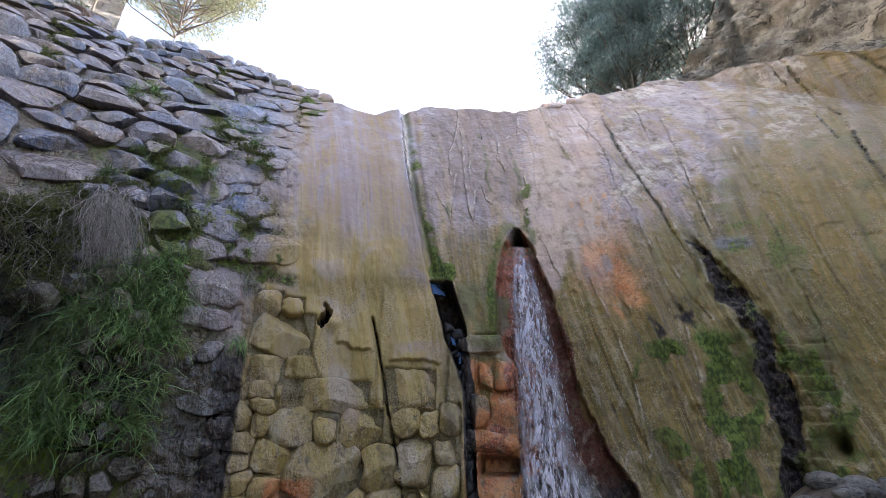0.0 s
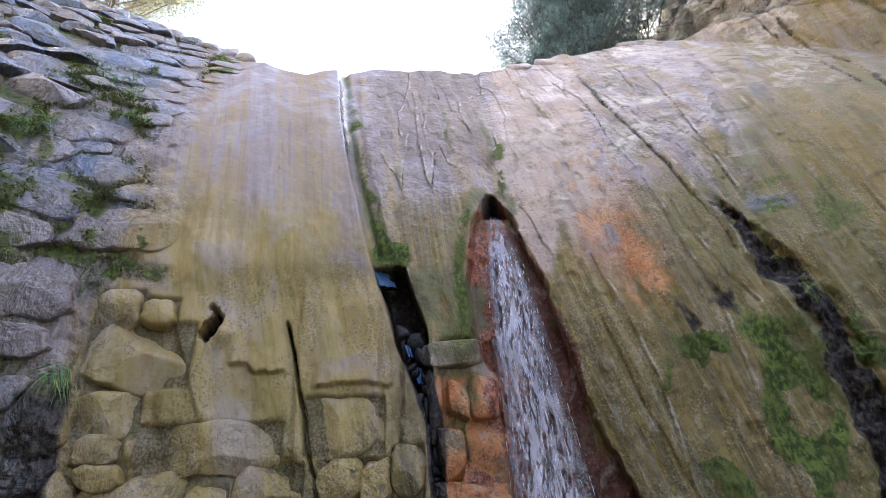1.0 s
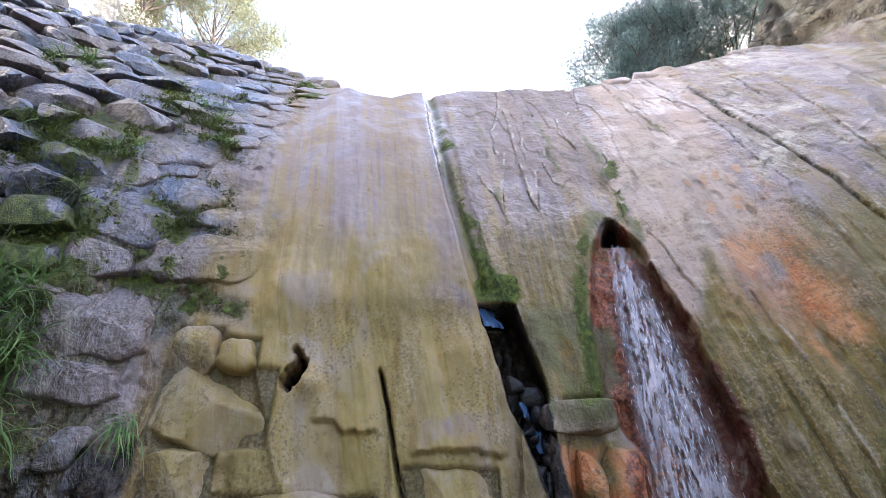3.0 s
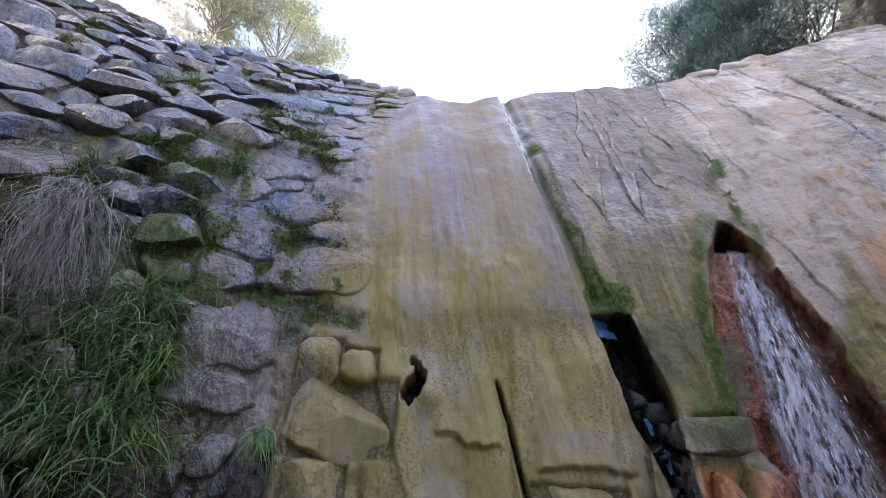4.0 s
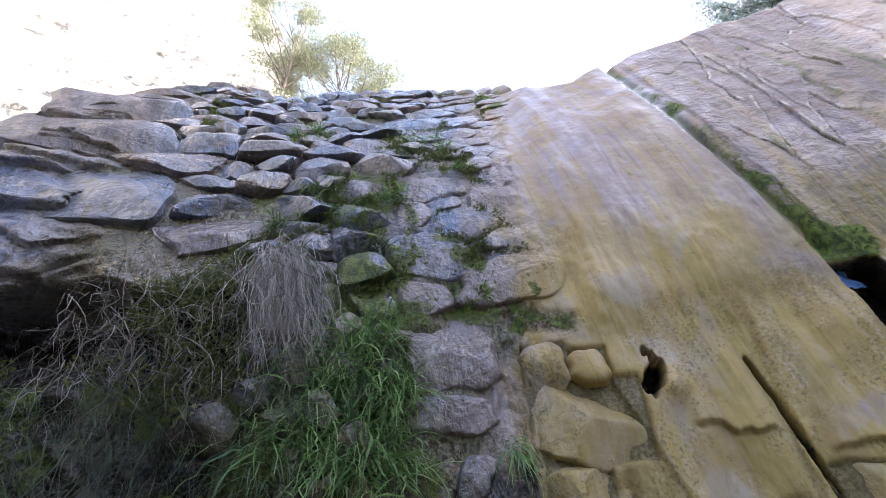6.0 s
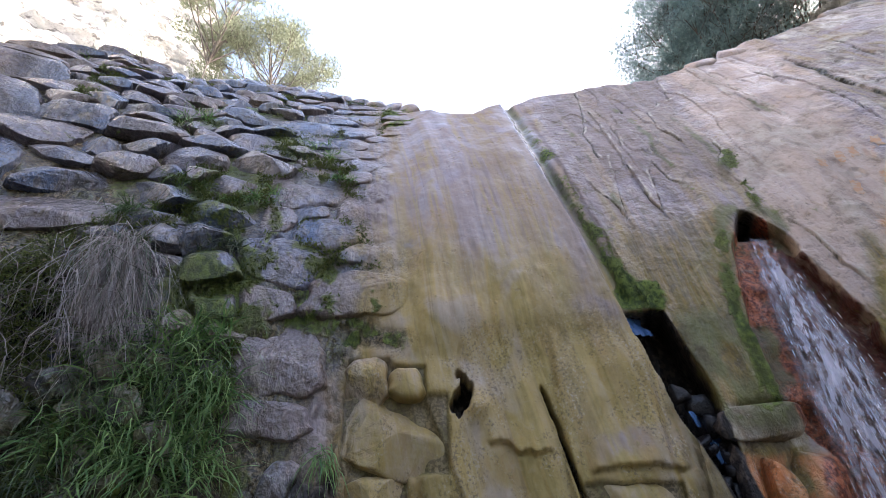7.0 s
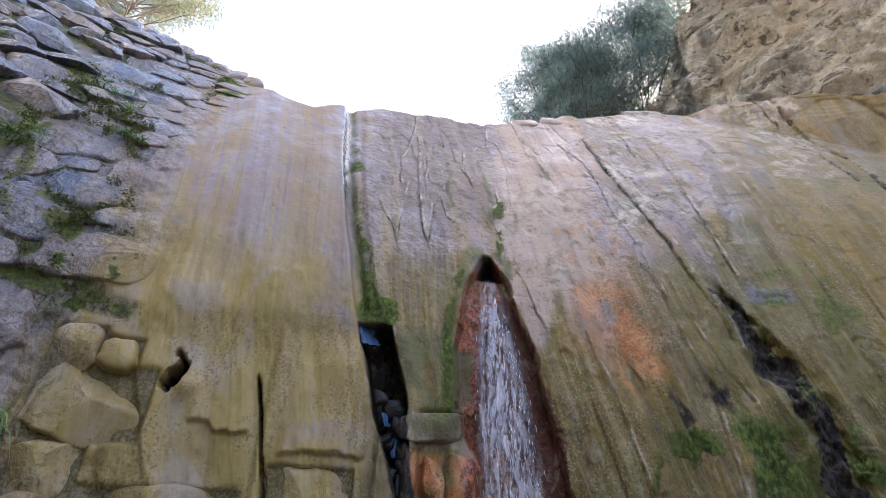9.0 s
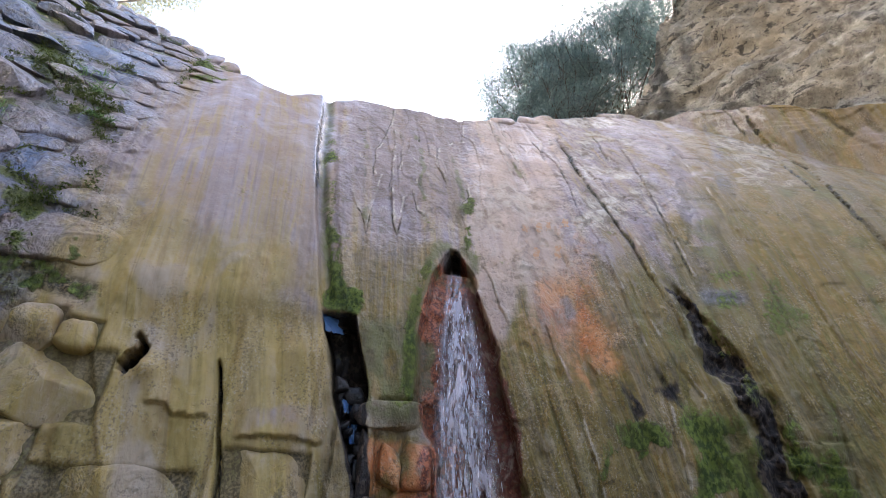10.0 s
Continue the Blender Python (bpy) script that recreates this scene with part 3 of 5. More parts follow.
    lime = np.maximum(lime, 0.7 * rim * step(0, 0.3, f) * step(44, 38, u))
    alga_shade = np.maximum(alga_shade, bed * 0.35 + 0.40 * low_stain(u0_, z0_))
    grey = np.maximum(grey, 0.75 * within(u0_, z0_, 37.2, 41.0, 2.55, 2.68, 0.8, 0.05))
    grey = np.maximum(grey, 0.5 * within(u, z, 37.0, 43.5, 3.8, 6.4, 1.5, 0.5) * step(-0.2, 0.3, run + 0.4 * w))
    orange = np.maximum(orange, within(u0_, z0_, -17.0, -11.5, 0.5, 0.84, 0.5, 0.03))
    # deep shade over the lower left stones, painted as dark olive
    alga_shade = np.maximum(alga_shade, 0.75 * step(2.2, 1.8, z) * step(-29, -34, u))
    alga_shade = np.maximum(alga_shade, 0.7 * step(1.7, 1.4, z) * step(-21.5, -24.5, u))
    alga_shade = np.maximum(alga_shade, 0.8 * within(u, z, 37.5, 40.0, 2.7, 3.8, 2.5, 0.4) * step(-0.45, 0.2, f + 0.4 * run))
    alga_shade = np.maximum(alga_shade, 0.55 * within(u, z, 47.0, 52.0, 2.4, 4.2, 1.5, 0.3) * step(-0.2, 0.3, f + 0.4 * run))
    for top, low, wide in (((12.3, 4.4), (14.6, 3.3), 0.45), ((14.3, 3.5), (15.2, 2.75), 0.7), ((1.3, 4.8), (4.0, 2.9), 0.30), ((7.5, 4.8), (10.5, 3.1), 0.35), ((12.6, 3.0), (10.4, 2.5), 0.6), ((17.5, 5.2), (21.0, 3.9), 0.4)):
        k = np.clip((top[1] - z0_) / (top[1] - low[1]), 0, 1)
        run_in = step(low[1] - 0.1, low[1] + 0.15, z0_) * step(top[1] + 0.1, top[1] - 0.25, z0_)
        alga_shade = np.maximum(alga_shade, 0.72 * run_in * step(-0.45, 0.1, f + 0.3 * run) * np.exp(-(((u0_ + 0.35 * (u - u0_) - top[0] - (low[0] - top[0]) * k) / wide) ** 2)))
    alga_shade = np.maximum(alga_shade, 0.85 * within(u, z, 5.5, 11.8, 1.72, 2.2, 0.8, 0.06) * step(-0.35, 0.25, f + 0.5 * run))
    ring = np.sqrt(((u0_ - 14.0) / 2.0) ** 2 + ((z0_ - 2.70) / 0.15) ** 2)
    alga_shade = np.maximum(alga_shade, 0.8 * np.exp(-(((ring - 1.05) / 0.35) ** 2)) * step(2.5, 2.62, z0_) * step(-0.35, 0.1, f + 0.2))
    _, _, seam_dirt_shade, rim = seams(u0_, z0_)
    lime = np.maximum(lime, 0.75 * rim * step(46, 38, u0_))
    calm = np.maximum(step(-21, -17, u) * step(3.0, 1.5, u0_ - line(z0_, GROOVE)), np.maximum(0.75 * step(36, 39, u) * step(2.0, 2.6, z), np.maximum(0.6 * step(15, 18, u) * step(27, 24, u) * step(2.5, 3.0, z), 0.35 * step(0, 3, u))))
    calm = calm * step(1.2, 1.6, z + 0.1 * f)
    return {"flow": flow_line(u0_, z0_), "calm": calm, "ochre": ochre, "lime": lime, "orange": orange, "rust": rust, "moss": moss, "wet_shade": wet_shade, "grey": grey, "alga_shade": alga_shade, "olive": olive, "coarse": np.maximum(np.maximum(step(2.5, 1.9, z), step(EDGE(z) + 2, EDGE(z) - 3, u)), np.maximum(step(22, 28, u), 0.2)),
            "seam_dirt_shade": seam_dirt_shade, "maroon": step(-1.5, 0.5, u0_ - line(z0_, RED_L) - 2.6 - 1.5 * step(2.3, 2.6, z0_)), "umber": np.maximum(0.62 * step(-2, 2, u) * step(2.7, 3.5, z) * step(17, 13, u), 0.75 * step(-51, -56, u) * step(3.1, 3.7, z)),
            "peach": step(13.5, 17, u + 0.5 * run) * step(28, 24, u + 2.0 * w) * step(2.1, 2.7, z + 0.3 * run) * (0.8 + 0.5 * w)}


# ---- materials ----
class Nodes:
    """Short writing for a material's node tree."""

    def __init__(self, name):
        self.mat = bpy.data.materials.new(name)
        self.mat.use_nodes = True
        self.t = self.mat.node_tree
        self.bsdf = self.t.nodes["Principled BSDF"]

    def put(self, node, key, value):
        if isinstance(value, bpy.types.NodeSocket):
            self.t.links.new(value, node.inputs[key])
        elif value is not None:
            node.inputs[key].default_value = value

    def position(self, scale=(1, 1, 1)):
        geo = self.t.nodes.new("ShaderNodeNewGeometry")
        m = self.t.nodes.new("ShaderNodeVectorMath")
        m.operation = "MULTIPLY"
        self.t.links.new(geo.outputs["Position"], m.inputs[0])
        m.inputs[1].default_value = scale
        return m.outputs[0]

    def noise(self, scale, detail=5.0, rough=0.6, stretch=(1, 1, 1), warp=0.0):
        n = self.t.nodes.new("ShaderNodeTexNoise")
        self.t.links.new(self.position(stretch), n.inputs["Vector"])
        n.inputs["Scale"].default_value, n.inputs["Detail"].default_value = scale, detail
        n.inputs["Roughness"].default_value, n.inputs["Distortion"].default_value = rough, warp
        return n.outputs["Fac"]

    def cells(self, scale, stretch=(1, 1, 1), feature="F1"):
        n = self.t.nodes.new("ShaderNodeTexVoronoi")
        n.feature = feature
        self.t.links.new(self.position(stretch), n.inputs["Vector"])
        n.inputs["Scale"].default_value = scale
        return n.outputs["Distance"]

    def running(self, scale, along, detail=5.0, warp=0.3):
        """Noise drawn out down the runs of water."""
        n = self.t.nodes.new("ShaderNodeTexNoise")
        v, z = self.t.nodes.new("ShaderNodeCombineXYZ"), self.t.nodes.new("ShaderNodeSeparateXYZ")
        self.t.links.new(self.position((along, along, along)), z.inputs[0])
        self.t.links.new(self.math("MULTIPLY", self.attr("flow"), scale), v.inputs[0])
        self.t.links.new(z.outputs[2], v.inputs[1])
        self.t.links.new(v.outputs[0], n.inputs["Vector"])
        n.inputs["Scale"].default_value, n.inputs["Detail"].default_value, n.inputs["Distortion"].default_value = 1.0, detail, warp
        return n.outputs["Fac"]

    def ramp(self, fac, stops):
        n = self.t.nodes.new("ShaderNodeValToRGB")
        while len(n.color_ramp.elements) < len(stops):
            n.color_ramp.elements.new(0.5)
        for e, (at, c) in zip(n.color_ramp.elements, stops):
            e.position, e.color = at, (*c, 1)
        self.put(n, "Fac", fac)
        return n.outputs["Color"]

    def attr(self, name):
        n = self.t.nodes.new("ShaderNodeAttribute")
        n.attribute_name = name
        return n.outputs["Fac"]

    def math(self, op, a, b=0.0, clamp=False):
        n = self.t.nodes.new("ShaderNodeMath")
        n.operation, n.use_clamp = op, clamp
        self.put(n, 0, a), self.put(n, 1, b)
        return n.outputs[0]

    def span(self, value, a, b, lo=0.0, hi=1.0):
        n = self.t.nodes.new("ShaderNodeMapRange")
        n.interpolation_type = "SMOOTHSTEP"
        for key, v in (("Value", value), ("From Min", a), ("From Max", b), ("To Min", lo), ("To Max", hi)):
            self.put(n, key, v)
        return n.outputs[0]

    def mix(self, fac, a, b, kind="MIX"):
        n = self.t.nodes.new("ShaderNodeMix")
        n.data_type, n.blend_type = "RGBA", kind
        self.put(n, 0, fac)
        for key, v in ((6, a), (7, b)):
            self.put(n, key, (*v, 1) if isinstance(v, tuple) else v)
        return n.outputs[2]

    def value(self, fac, a, b):
        return self.span(fac, 0.0, 1.0, a, b)

    def random(self):
        return self.t.nodes.new("ShaderNodeObjectInfo").outputs["Random"]

    def island(self):
        return self.t.nodes.new("ShaderNodeNewGeometry").outputs["Random Per Island"]

    def done(self, color, rough=0.8, heights=(), metal=0.0, spec=None):
        self.put(self.bsdf, "Base Color", (*color, 1) if isinstance(color, tuple) else color)
        self.put(self.bsdf, "Roughness", rough), self.put(self.bsdf, "Metallic", metal)
        if spec is not None:
            self.put(self.bsdf, "Specular IOR Level", spec)
        last = None
        for h, strength, dist in heights:
            b = self.t.nodes.new("ShaderNodeBump")
            b.inputs["Strength"].default_value, b.inputs["Distance"].default_value = strength, dist
            self.t.links.new(h, b.inputs["Height"])
            if last:
                self.t.links.new(last, b.inputs["Normal"])
            last = b.outputs["Normal"]
        if last:
            self.t.links.new(last, self.bsdf.inputs["Normal"])
        return self.mat


def rock_material():
    """Dam stone under mineral crusts, moss, wet films and painted shade; the weights come with the mesh."""
    m = Nodes("crusted_rock")
    big, mid, fine = m.noise(1.4, 4), m.noise(7, 4, 0.55, (1, 1, 0.6)), m.noise(42, 2, 0.5, (1, 1, 0.7))
    bold, streak, thin = m.running(4.3, 0.22, 3, 0.5), m.running(13.0, 0.5, 3, 0.6), m.running(34.0, 1.4, 3, 0.8)
    blotch, patch = m.noise(3.2, 4, 0.55, (1, 1, 0.4), 0.7), m.noise(2.3, 3, 0.5, (1, 1, 0.5), 1.0)
    grain, pit = m.noise(80, 2, 0.6), m.noise(20, 3, 0.6, (1, 1, 0.6))
    crusty = m.span(m.noise(4.2, 5, 0.65, (1, 1, 0.7), 0.5), 0.45, 0.56)
    crusty = m.math("MULTIPLY", crusty, m.attr("coarse"))
    ripple = m.noise(26, 2, 0.5, (1, 1, 1.2), 0.6)
    crumb = m.noise(9, 5, 0.62, (1, 1, 0.55), 0.4)
    rugged = m.value(m.attr("calm"), 1.0, 0.12)
    softer = m.value(m.attr("calm"), 1.0, 0.35)
    dash = m.span(m.noise(19, 5, 0.6, (1, 1, 1.8), 0.5), 0.36, 0.31)
    ragged = m.math("SUBTRACT", m.math("ADD", mid, m.math("MULTIPLY", fine, 0.6)), 0.8)

    def edge(name, soft=0.22, reach_=0.9):
        return m.span(m.math("ADD", m.attr(name), m.math("MULTIPLY", ragged, reach_)), 0.5 - soft, 0.5 + soft)

    hue = m.math("ADD", m.math("MULTIPLY", bold, 0.55), m.math("ADD", m.math("MULTIPLY", streak, 0.27), m.math("MULTIPLY", blotch, 0.18)))
    hue = m.math("ADD", m.math("MULTIPLY", hue, 1.3), -0.15)
    mauve = m.ramp(hue, ((0.36, (0.17, 0.122, 0.108)), (0.43, (0.275, 0.20, 0.175)), (0.48, (0.245, 0.20, 0.195)), (0.52, (0.29, 0.21, 0.165)),
                         (0.56, (0.31, 0.23, 0.125)), (0.61, (0.26, 0.20, 0.185)), (0.68, (0.32, 0.255, 0.23))))
    mauve = m.mix(m.span(big, 0.46, 0.62, 0, 0.5), mauve, (0.27, 0.20, 0.17))
    mauve = m.mix(m.span(patch, 0.52, 0.64, 0, 0.6), mauve, (0.265, 0.22, 0.245))
    ochre = m.ramp(hue, ((0.36, (0.165, 0.105, 0.028)), (0.43, (0.295, 0.20, 0.050)), (0.48, (0.345, 0.255, 0.11)), (0.52, (0.335, 0.23, 0.055)),
                         (0.57, (0.265, 0.198, 0.048)), (0.62, (0.365, 0.26, 0.080)), (0.69, (0.35, 0.275, 0.155))))
    ochre = m.mix(0.2, ochre, (0.35, 0.24, 0.155))
    ochre = m.mix(m.span(big, 0.5, 0.64, 0, 0.6), ochre, (0.225, 0.162, 0.045))
    ochre = m.mix(m.span(patch, 0.57, 0.67, 0, 0.5), ochre, (0.33, 0.27, 0.245))
    turn = m.math("ADD", m.math("MULTIPLY", bold, 0.45), m.math("ADD", m.math("MULTIPLY", streak, 0.32), m.math("MULTIPLY", blotch, 0.23)))
    turn = m.math("ADD", m.math("MULTIPLY", turn, 1.5), -0.25)
    olive = m.ramp(turn, ((0.34, (0.105, 0.078, 0.022)), (0.42, (0.19, 0.132, 0.032)), (0.47, (0.21, 0.155, 0.080)), (0.50, (0.215, 0.140, 0.030)),
                          (0.54, (0.155, 0.124, 0.030)), (0.58, (0.24, 0.148, 0.042)), (0.63, (0.18, 0.138, 0.038)), (0.70, (0.22, 0.165, 0.092))))
    olive = m.mix(0.22, olive, (0.10, 0.072, 0.026))
    olive = m.mix(m.math("MULTIPLY", m.span(thin, 0.53, 0.63, 0, 0.55), m.value(m.attr("calm"), 1.0, 0.3)), olive, (0.075, 0.062, 0.026))
    olive = m.mix(m.math("MULTIPLY", m.span(thin, 0.45, 0.35, 0, 0.5), m.value(m.attr("calm"), 1.0, 0.2)), olive, (0.34, 0.265, 0.14))
    olive = m.mix(m.span(patch, 0.56, 0.66, 0, 0.35), olive, (0.13, 0.135, 0.035))
    mauve = m.mix(m.span(thin, 0.54, 0.68, 0, 0.35), mauve, (0.16, 0.125, 0.11))
    ochre = m.mix(m.span(thin, 0.56, 0.70, 0, 0.25), ochre, (0.15, 0.105, 0.045))
    grey = m.mix(m.span(mid, 0.35, 0.65), (0.068, 0.076, 0.104), (0.195, 0.205, 0.262))
    grey = m.mix(m.span(big, 0.46, 0.60, 0, 0.7), grey, (0.17, 0.13, 0.115))
    lime = m.mix(m.span(crumb, 0.42, 0.58), (0.22, 0.17, 0.13), (0.42, 0.36, 0.285))
    peach = m.mix(m.span(hue, 0.40, 0.60), (0.28, 0.195, 0.15), (0.43, 0.315, 0.245))
    orange = m.mix(m.span(mid, 0.38, 0.62), (0.42, 0.135, 0.045), (0.49, 0.225, 0.095))
    rust = m.mix(m.span(m.noise(46, 4, 0.7), 0.40, 0.60), (0.11, 0.030, 0.019), (0.40, 0.125, 0.060))
    rust = m.mix(m.span(m.math("ADD", m.attr("maroon"), m.math("MULTIPLY", ragged, 0.5)), 0.3, 0.7, 0, 0.85), rust, (0.070, 0.020, 0.014))
    moss = m.mix(m.span(fine, 0.38, 0.64), (0.045, 0.070, 0.014), (0.15, 0.195, 0.038))
    moss = m.mix(m.span(blotch, 0.45, 0.6, 0, 0.6), moss, (0.115, 0.115, 0.035))
    color = m.mix(edge("ochre", 0.45, 0.5), mauve, ochre)
    drip = m.running(6.0, 0.10, 2, 0.25)
    color = m.mix(edge("olive", 0.45, 0.6), color, olive)
    color = m.mix(m.span(drip, 0.53, 0.63, 0, 0.35), color, (0.25, 0.165, 0.07))
    color = m.mix(m.math("MULTIPLY", m.span(drip, 0.45, 0.38, 0, 0.5), m.value(m.math("MAXIMUM", m.attr("ochre"), m.attr("olive")), 1.0, 0.2)), color, (0.29, 0.235, 0.24))
    tan = m.mix(m.span(hue, 0.42, 0.58), (0.135, 0.092, 0.07), (0.285, 0.205, 0.155))
    color = m.mix(edge("umber", 0.45, 0.6), color, m.mix(m.span(blotch, 0.42, 0.58), tan, (0.20, 0.152, 0.135)))
    color = m.mix(edge("peach", 0.4, 0.7), color, peach)
    color = m.mix(edge("lime", 0.35, 0.9), color, lime)
    own = m.random()
    grey = m.mix(m.span(blotch, 0.52, 0.60, 0, 0.7), grey, (0.21, 0.20, 0.22))
    grey = m.mix(m.span(pit, 0.47, 0.39, 0, 0.8), grey, (0.05, 0.047, 0.045))
    split = m.noise(4.5, 4, 0.6, (1, 1, 1.5), 1.1)
    grey = m.mix(m.span(split, 0.46, 0.40, 0, 0.85), grey, (0.035, 0.034, 0.034))
    grey = m.mix(m.span(split, 0.58, 0.66, 0, 0.4), grey, (0.26, 0.235, 0.225))
    # blue sky sheen on the stones, painted in as patches
    grey = m.mix(m.span(patch, 0.52, 0.42, 0, 0.8), grey, (0.085, 0.118, 0.195))
    grey = m.mix(m.span(own, 0.45, 0.85, 0, 0.7), grey, (0.215, 0.158, 0.135))
    grey = m.mix(m.span(own, 0.35, 0.0, 0, 0.6), grey, (0.10, 0.125, 0.175))
    color = m.mix(edge("grey", 0.4, 0.9), color, m.mix(m.math("MULTIPLY", m.attr("umber"), 0.8), grey, tan))
    color = m.mix(edge("orange", 0.5, 1.0), color, orange)
    color = m.mix(edge("rust", 0.2, 0.5), color, rust)
    # ripple hollows darkened and crests lightened, since their bumps shade too weakly
    color = m.mix(m.math("MULTIPLY", m.span(ripple, 0.43, 0.36, 0, 0.4), rugged), color, (0.10, 0.078, 0.048))
    color = m.mix(m.span(ripple, 0.57, 0.68, 0, 0.10), color, (0.40, 0.34, 0.28))
    color = m.mix(m.math("MULTIPLY", m.span(crumb, 0.43, 0.35, 0, 0.7), rugged), color, (0.12, 0.092, 0.055))
    color = m.mix(m.math("MULTIPLY", m.span(crumb, 0.58, 0.66, 0, 0.45), rugged), color, (0.36, 0.30, 0.235))
    color = m.mix(m.math("MULTIPLY", dash, 0.25), color, (0.13, 0.095, 0.06))
    # lichen specks, pits and grains, thicker where the crust is rough
    color = m.mix(m.math("MULTIPLY", m.span(grain, 0.46, 0.36, 0, 0.55), m.value(crusty, 0.05, 1.0)), color, (0.075, 0.062, 0.045))
    color = m.mix(m.math("MULTIPLY", m.span(grain, 0.56, 0.66, 0, 0.35), m.value(crusty, 0.1, 1.0)), color, (0.42, 0.37, 0.31))
    color = m.mix(m.math("MULTIPLY", m.span(pit, 0.40, 0.32, 0, 0.6), rugged), color, (0.10, 0.08, 0.055))
    # algal runs, with the painted shade of the lower left stones
    color = m.mix(m.math("MULTIPLY", edge("alga_shade", 0.35, 0.9), 0.85), color, m.mix(m.span(mid, 0.4, 0.6), (0.075, 0.065, 0.033), (0.14, 0.135, 0.055)))
    soil = m.mix(m.span(grain, 0.42, 0.60), (0.045, 0.034, 0.020), m.mix(m.span(mid, 0.45, 0.6), (0.17, 0.125, 0.070), (0.095, 0.088, 0.034)))
    color = m.mix(m.attr("bed"), color, soil)
    # dirt in the cuts, darkened further to stand for their shade
    seam_dirt_shade = m.span(m.math("ADD", m.attr("seam_dirt_shade"), m.math("MULTIPLY", ragged, 0.4)), 0.25, 0.95)
    color = m.mix(seam_dirt_shade, color, m.mix(m.span(fine, 0.42, 0.6), (0.030, 0.024, 0.014), (0.10, 0.085, 0.040)))
    # wet film together with the painted shade of holes and hollows
    wet_shade = edge("wet_shade", 0.2, 0.7)
    color = m.mix(wet_shade, color, m.mix(m.span(fine, 0.45, 0.62), (0.014, 0.010, 0.009), (0.060, 0.044, 0.036)))
    mossy = edge("moss", 0.26, 1.5)
    color = m.mix(mossy, color, moss)
    damp = m.math("ADD", m.math("MULTIPLY", bold, 0.4), m.math("MULTIPLY", blotch, 0.6))
    rough = m.span(m.math("ADD", damp, m.math("MULTIPLY", mossy, 0.5)), 0.40, 0.62, 0.36, 0.80)
    rough = m.math("MULTIPLY", rough, m.math("MULTIPLY", m.span(wet_shade, 0, 1, 1.0, 0.6), m.value(m.attr("grey"), 1.0, 0.5)))
    rough = m.math("MAXIMUM", rough, m.math("MULTIPLY", m.attr("umber"), 0.95))
    rough = m.math("MAXIMUM", rough, m.math("MULTIPLY", m.attr("olive"), 0.78))
    gritty = m.math("MULTIPLY", grain, m.math("MAXIMUM", m.value(crusty, 0.22, 1.0), m.attr("bed")))
    fibre = m.math("MULTIPLY", thin, m.value(m.attr("olive"), 0.15, 1.0))
    def soft(h, k):
        return m.math("MULTIPLY", h, k)

    stony = m.value(m.attr("grey"), 1.0, 0.0)
    return m.done(color, rough, ((soft(mid, softer), 0.4, 0.05), (soft(blotch, softer), 0.4, 0.05), (soft(m.math("MULTIPLY", fine, m.value(crusty, 0.3, 1.0)), softer), 0.4, 0.014),
                                 (soft(pit, rugged), 0.25, 0.018), (soft(streak, m.math("MULTIPLY", stony, softer)), 0.2, 0.018), (soft(fibre, m.math("MULTIPLY", stony, softer)), 0.28, 0.016), (soft(gritty, rugged), 0.25, 0.010),
                                 (soft(ripple, rugged), 0.4, 0.02), (soft(crumb, rugged), 0.7, 0.06), (dash, 0.4, -0.010), (m.math("MULTIPLY", split, m.attr("grey")), 0.6, 0.04),
                                 (m.math("MULTIPLY", m.noise(160, 3, 0.7), mossy), 1.0, 0.012)), spec=m.value(m.attr("grey"), 0.3, 0.5))


def plain_rock(name, dark, light, tint, scale=1.0):
    m = Nodes(name)
    big, mid, fine = m.noise(0.35 * scale, 6, 0.6), m.noise(2.2 * scale, 7, 0.65, (1, 1, 1.6)), m.noise(14 * scale, 5, 0.7)
    c = m.mix(m.span(mid, 0.36, 0.64), dark, light)
    c = m.mix(m.span(big, 0.44, 0.6), c, tint)
    split = m.noise(1.3 * scale, 6, 0.7, (1, 1, 2.6), 1.2)
    c = m.mix(m.span(split, 0.46, 0.40, 0, 0.9), c, tuple(v * 0.35 for v in dark))
    c = m.mix(m.span(fine, 0.43, 0.33, 0, 0.8), c, tuple(v * 0.35 for v in dark))
    c = m.mix(m.span(fine, 0.58, 0.68, 0, 0.6), c, tuple(min(1, v * 1.35) for v in light))
    return m.done(c, 0.9, ((mid, 1.0, 0.35 / scale), (split, 1.0, 0.3 / scale), (fine, 0.9, 0.08 / scale)))


ROCK = rock_material()
CLIFF = plain_rock("brown_cliff_rock", (0.17, 0.16, 0.145), (0.40, 0.385, 0.335), (0.31, 0.275, 0.215), 0.9)
# sun glare on the far hillside put into a near-white rock colour
PALE = plain_rock("sunlit_white_rock", (0.74, 0.72, 0.70), (0.86, 0.85, 0.83), (0.80, 0.78, 0.75), 0.8)
GRAVEL = plain_rock("stream_bed_gravel", (0.10, 0.09, 0.08), (0.22, 0.20, 0.17), (0.17, 0.12, 0.08), 6.0)


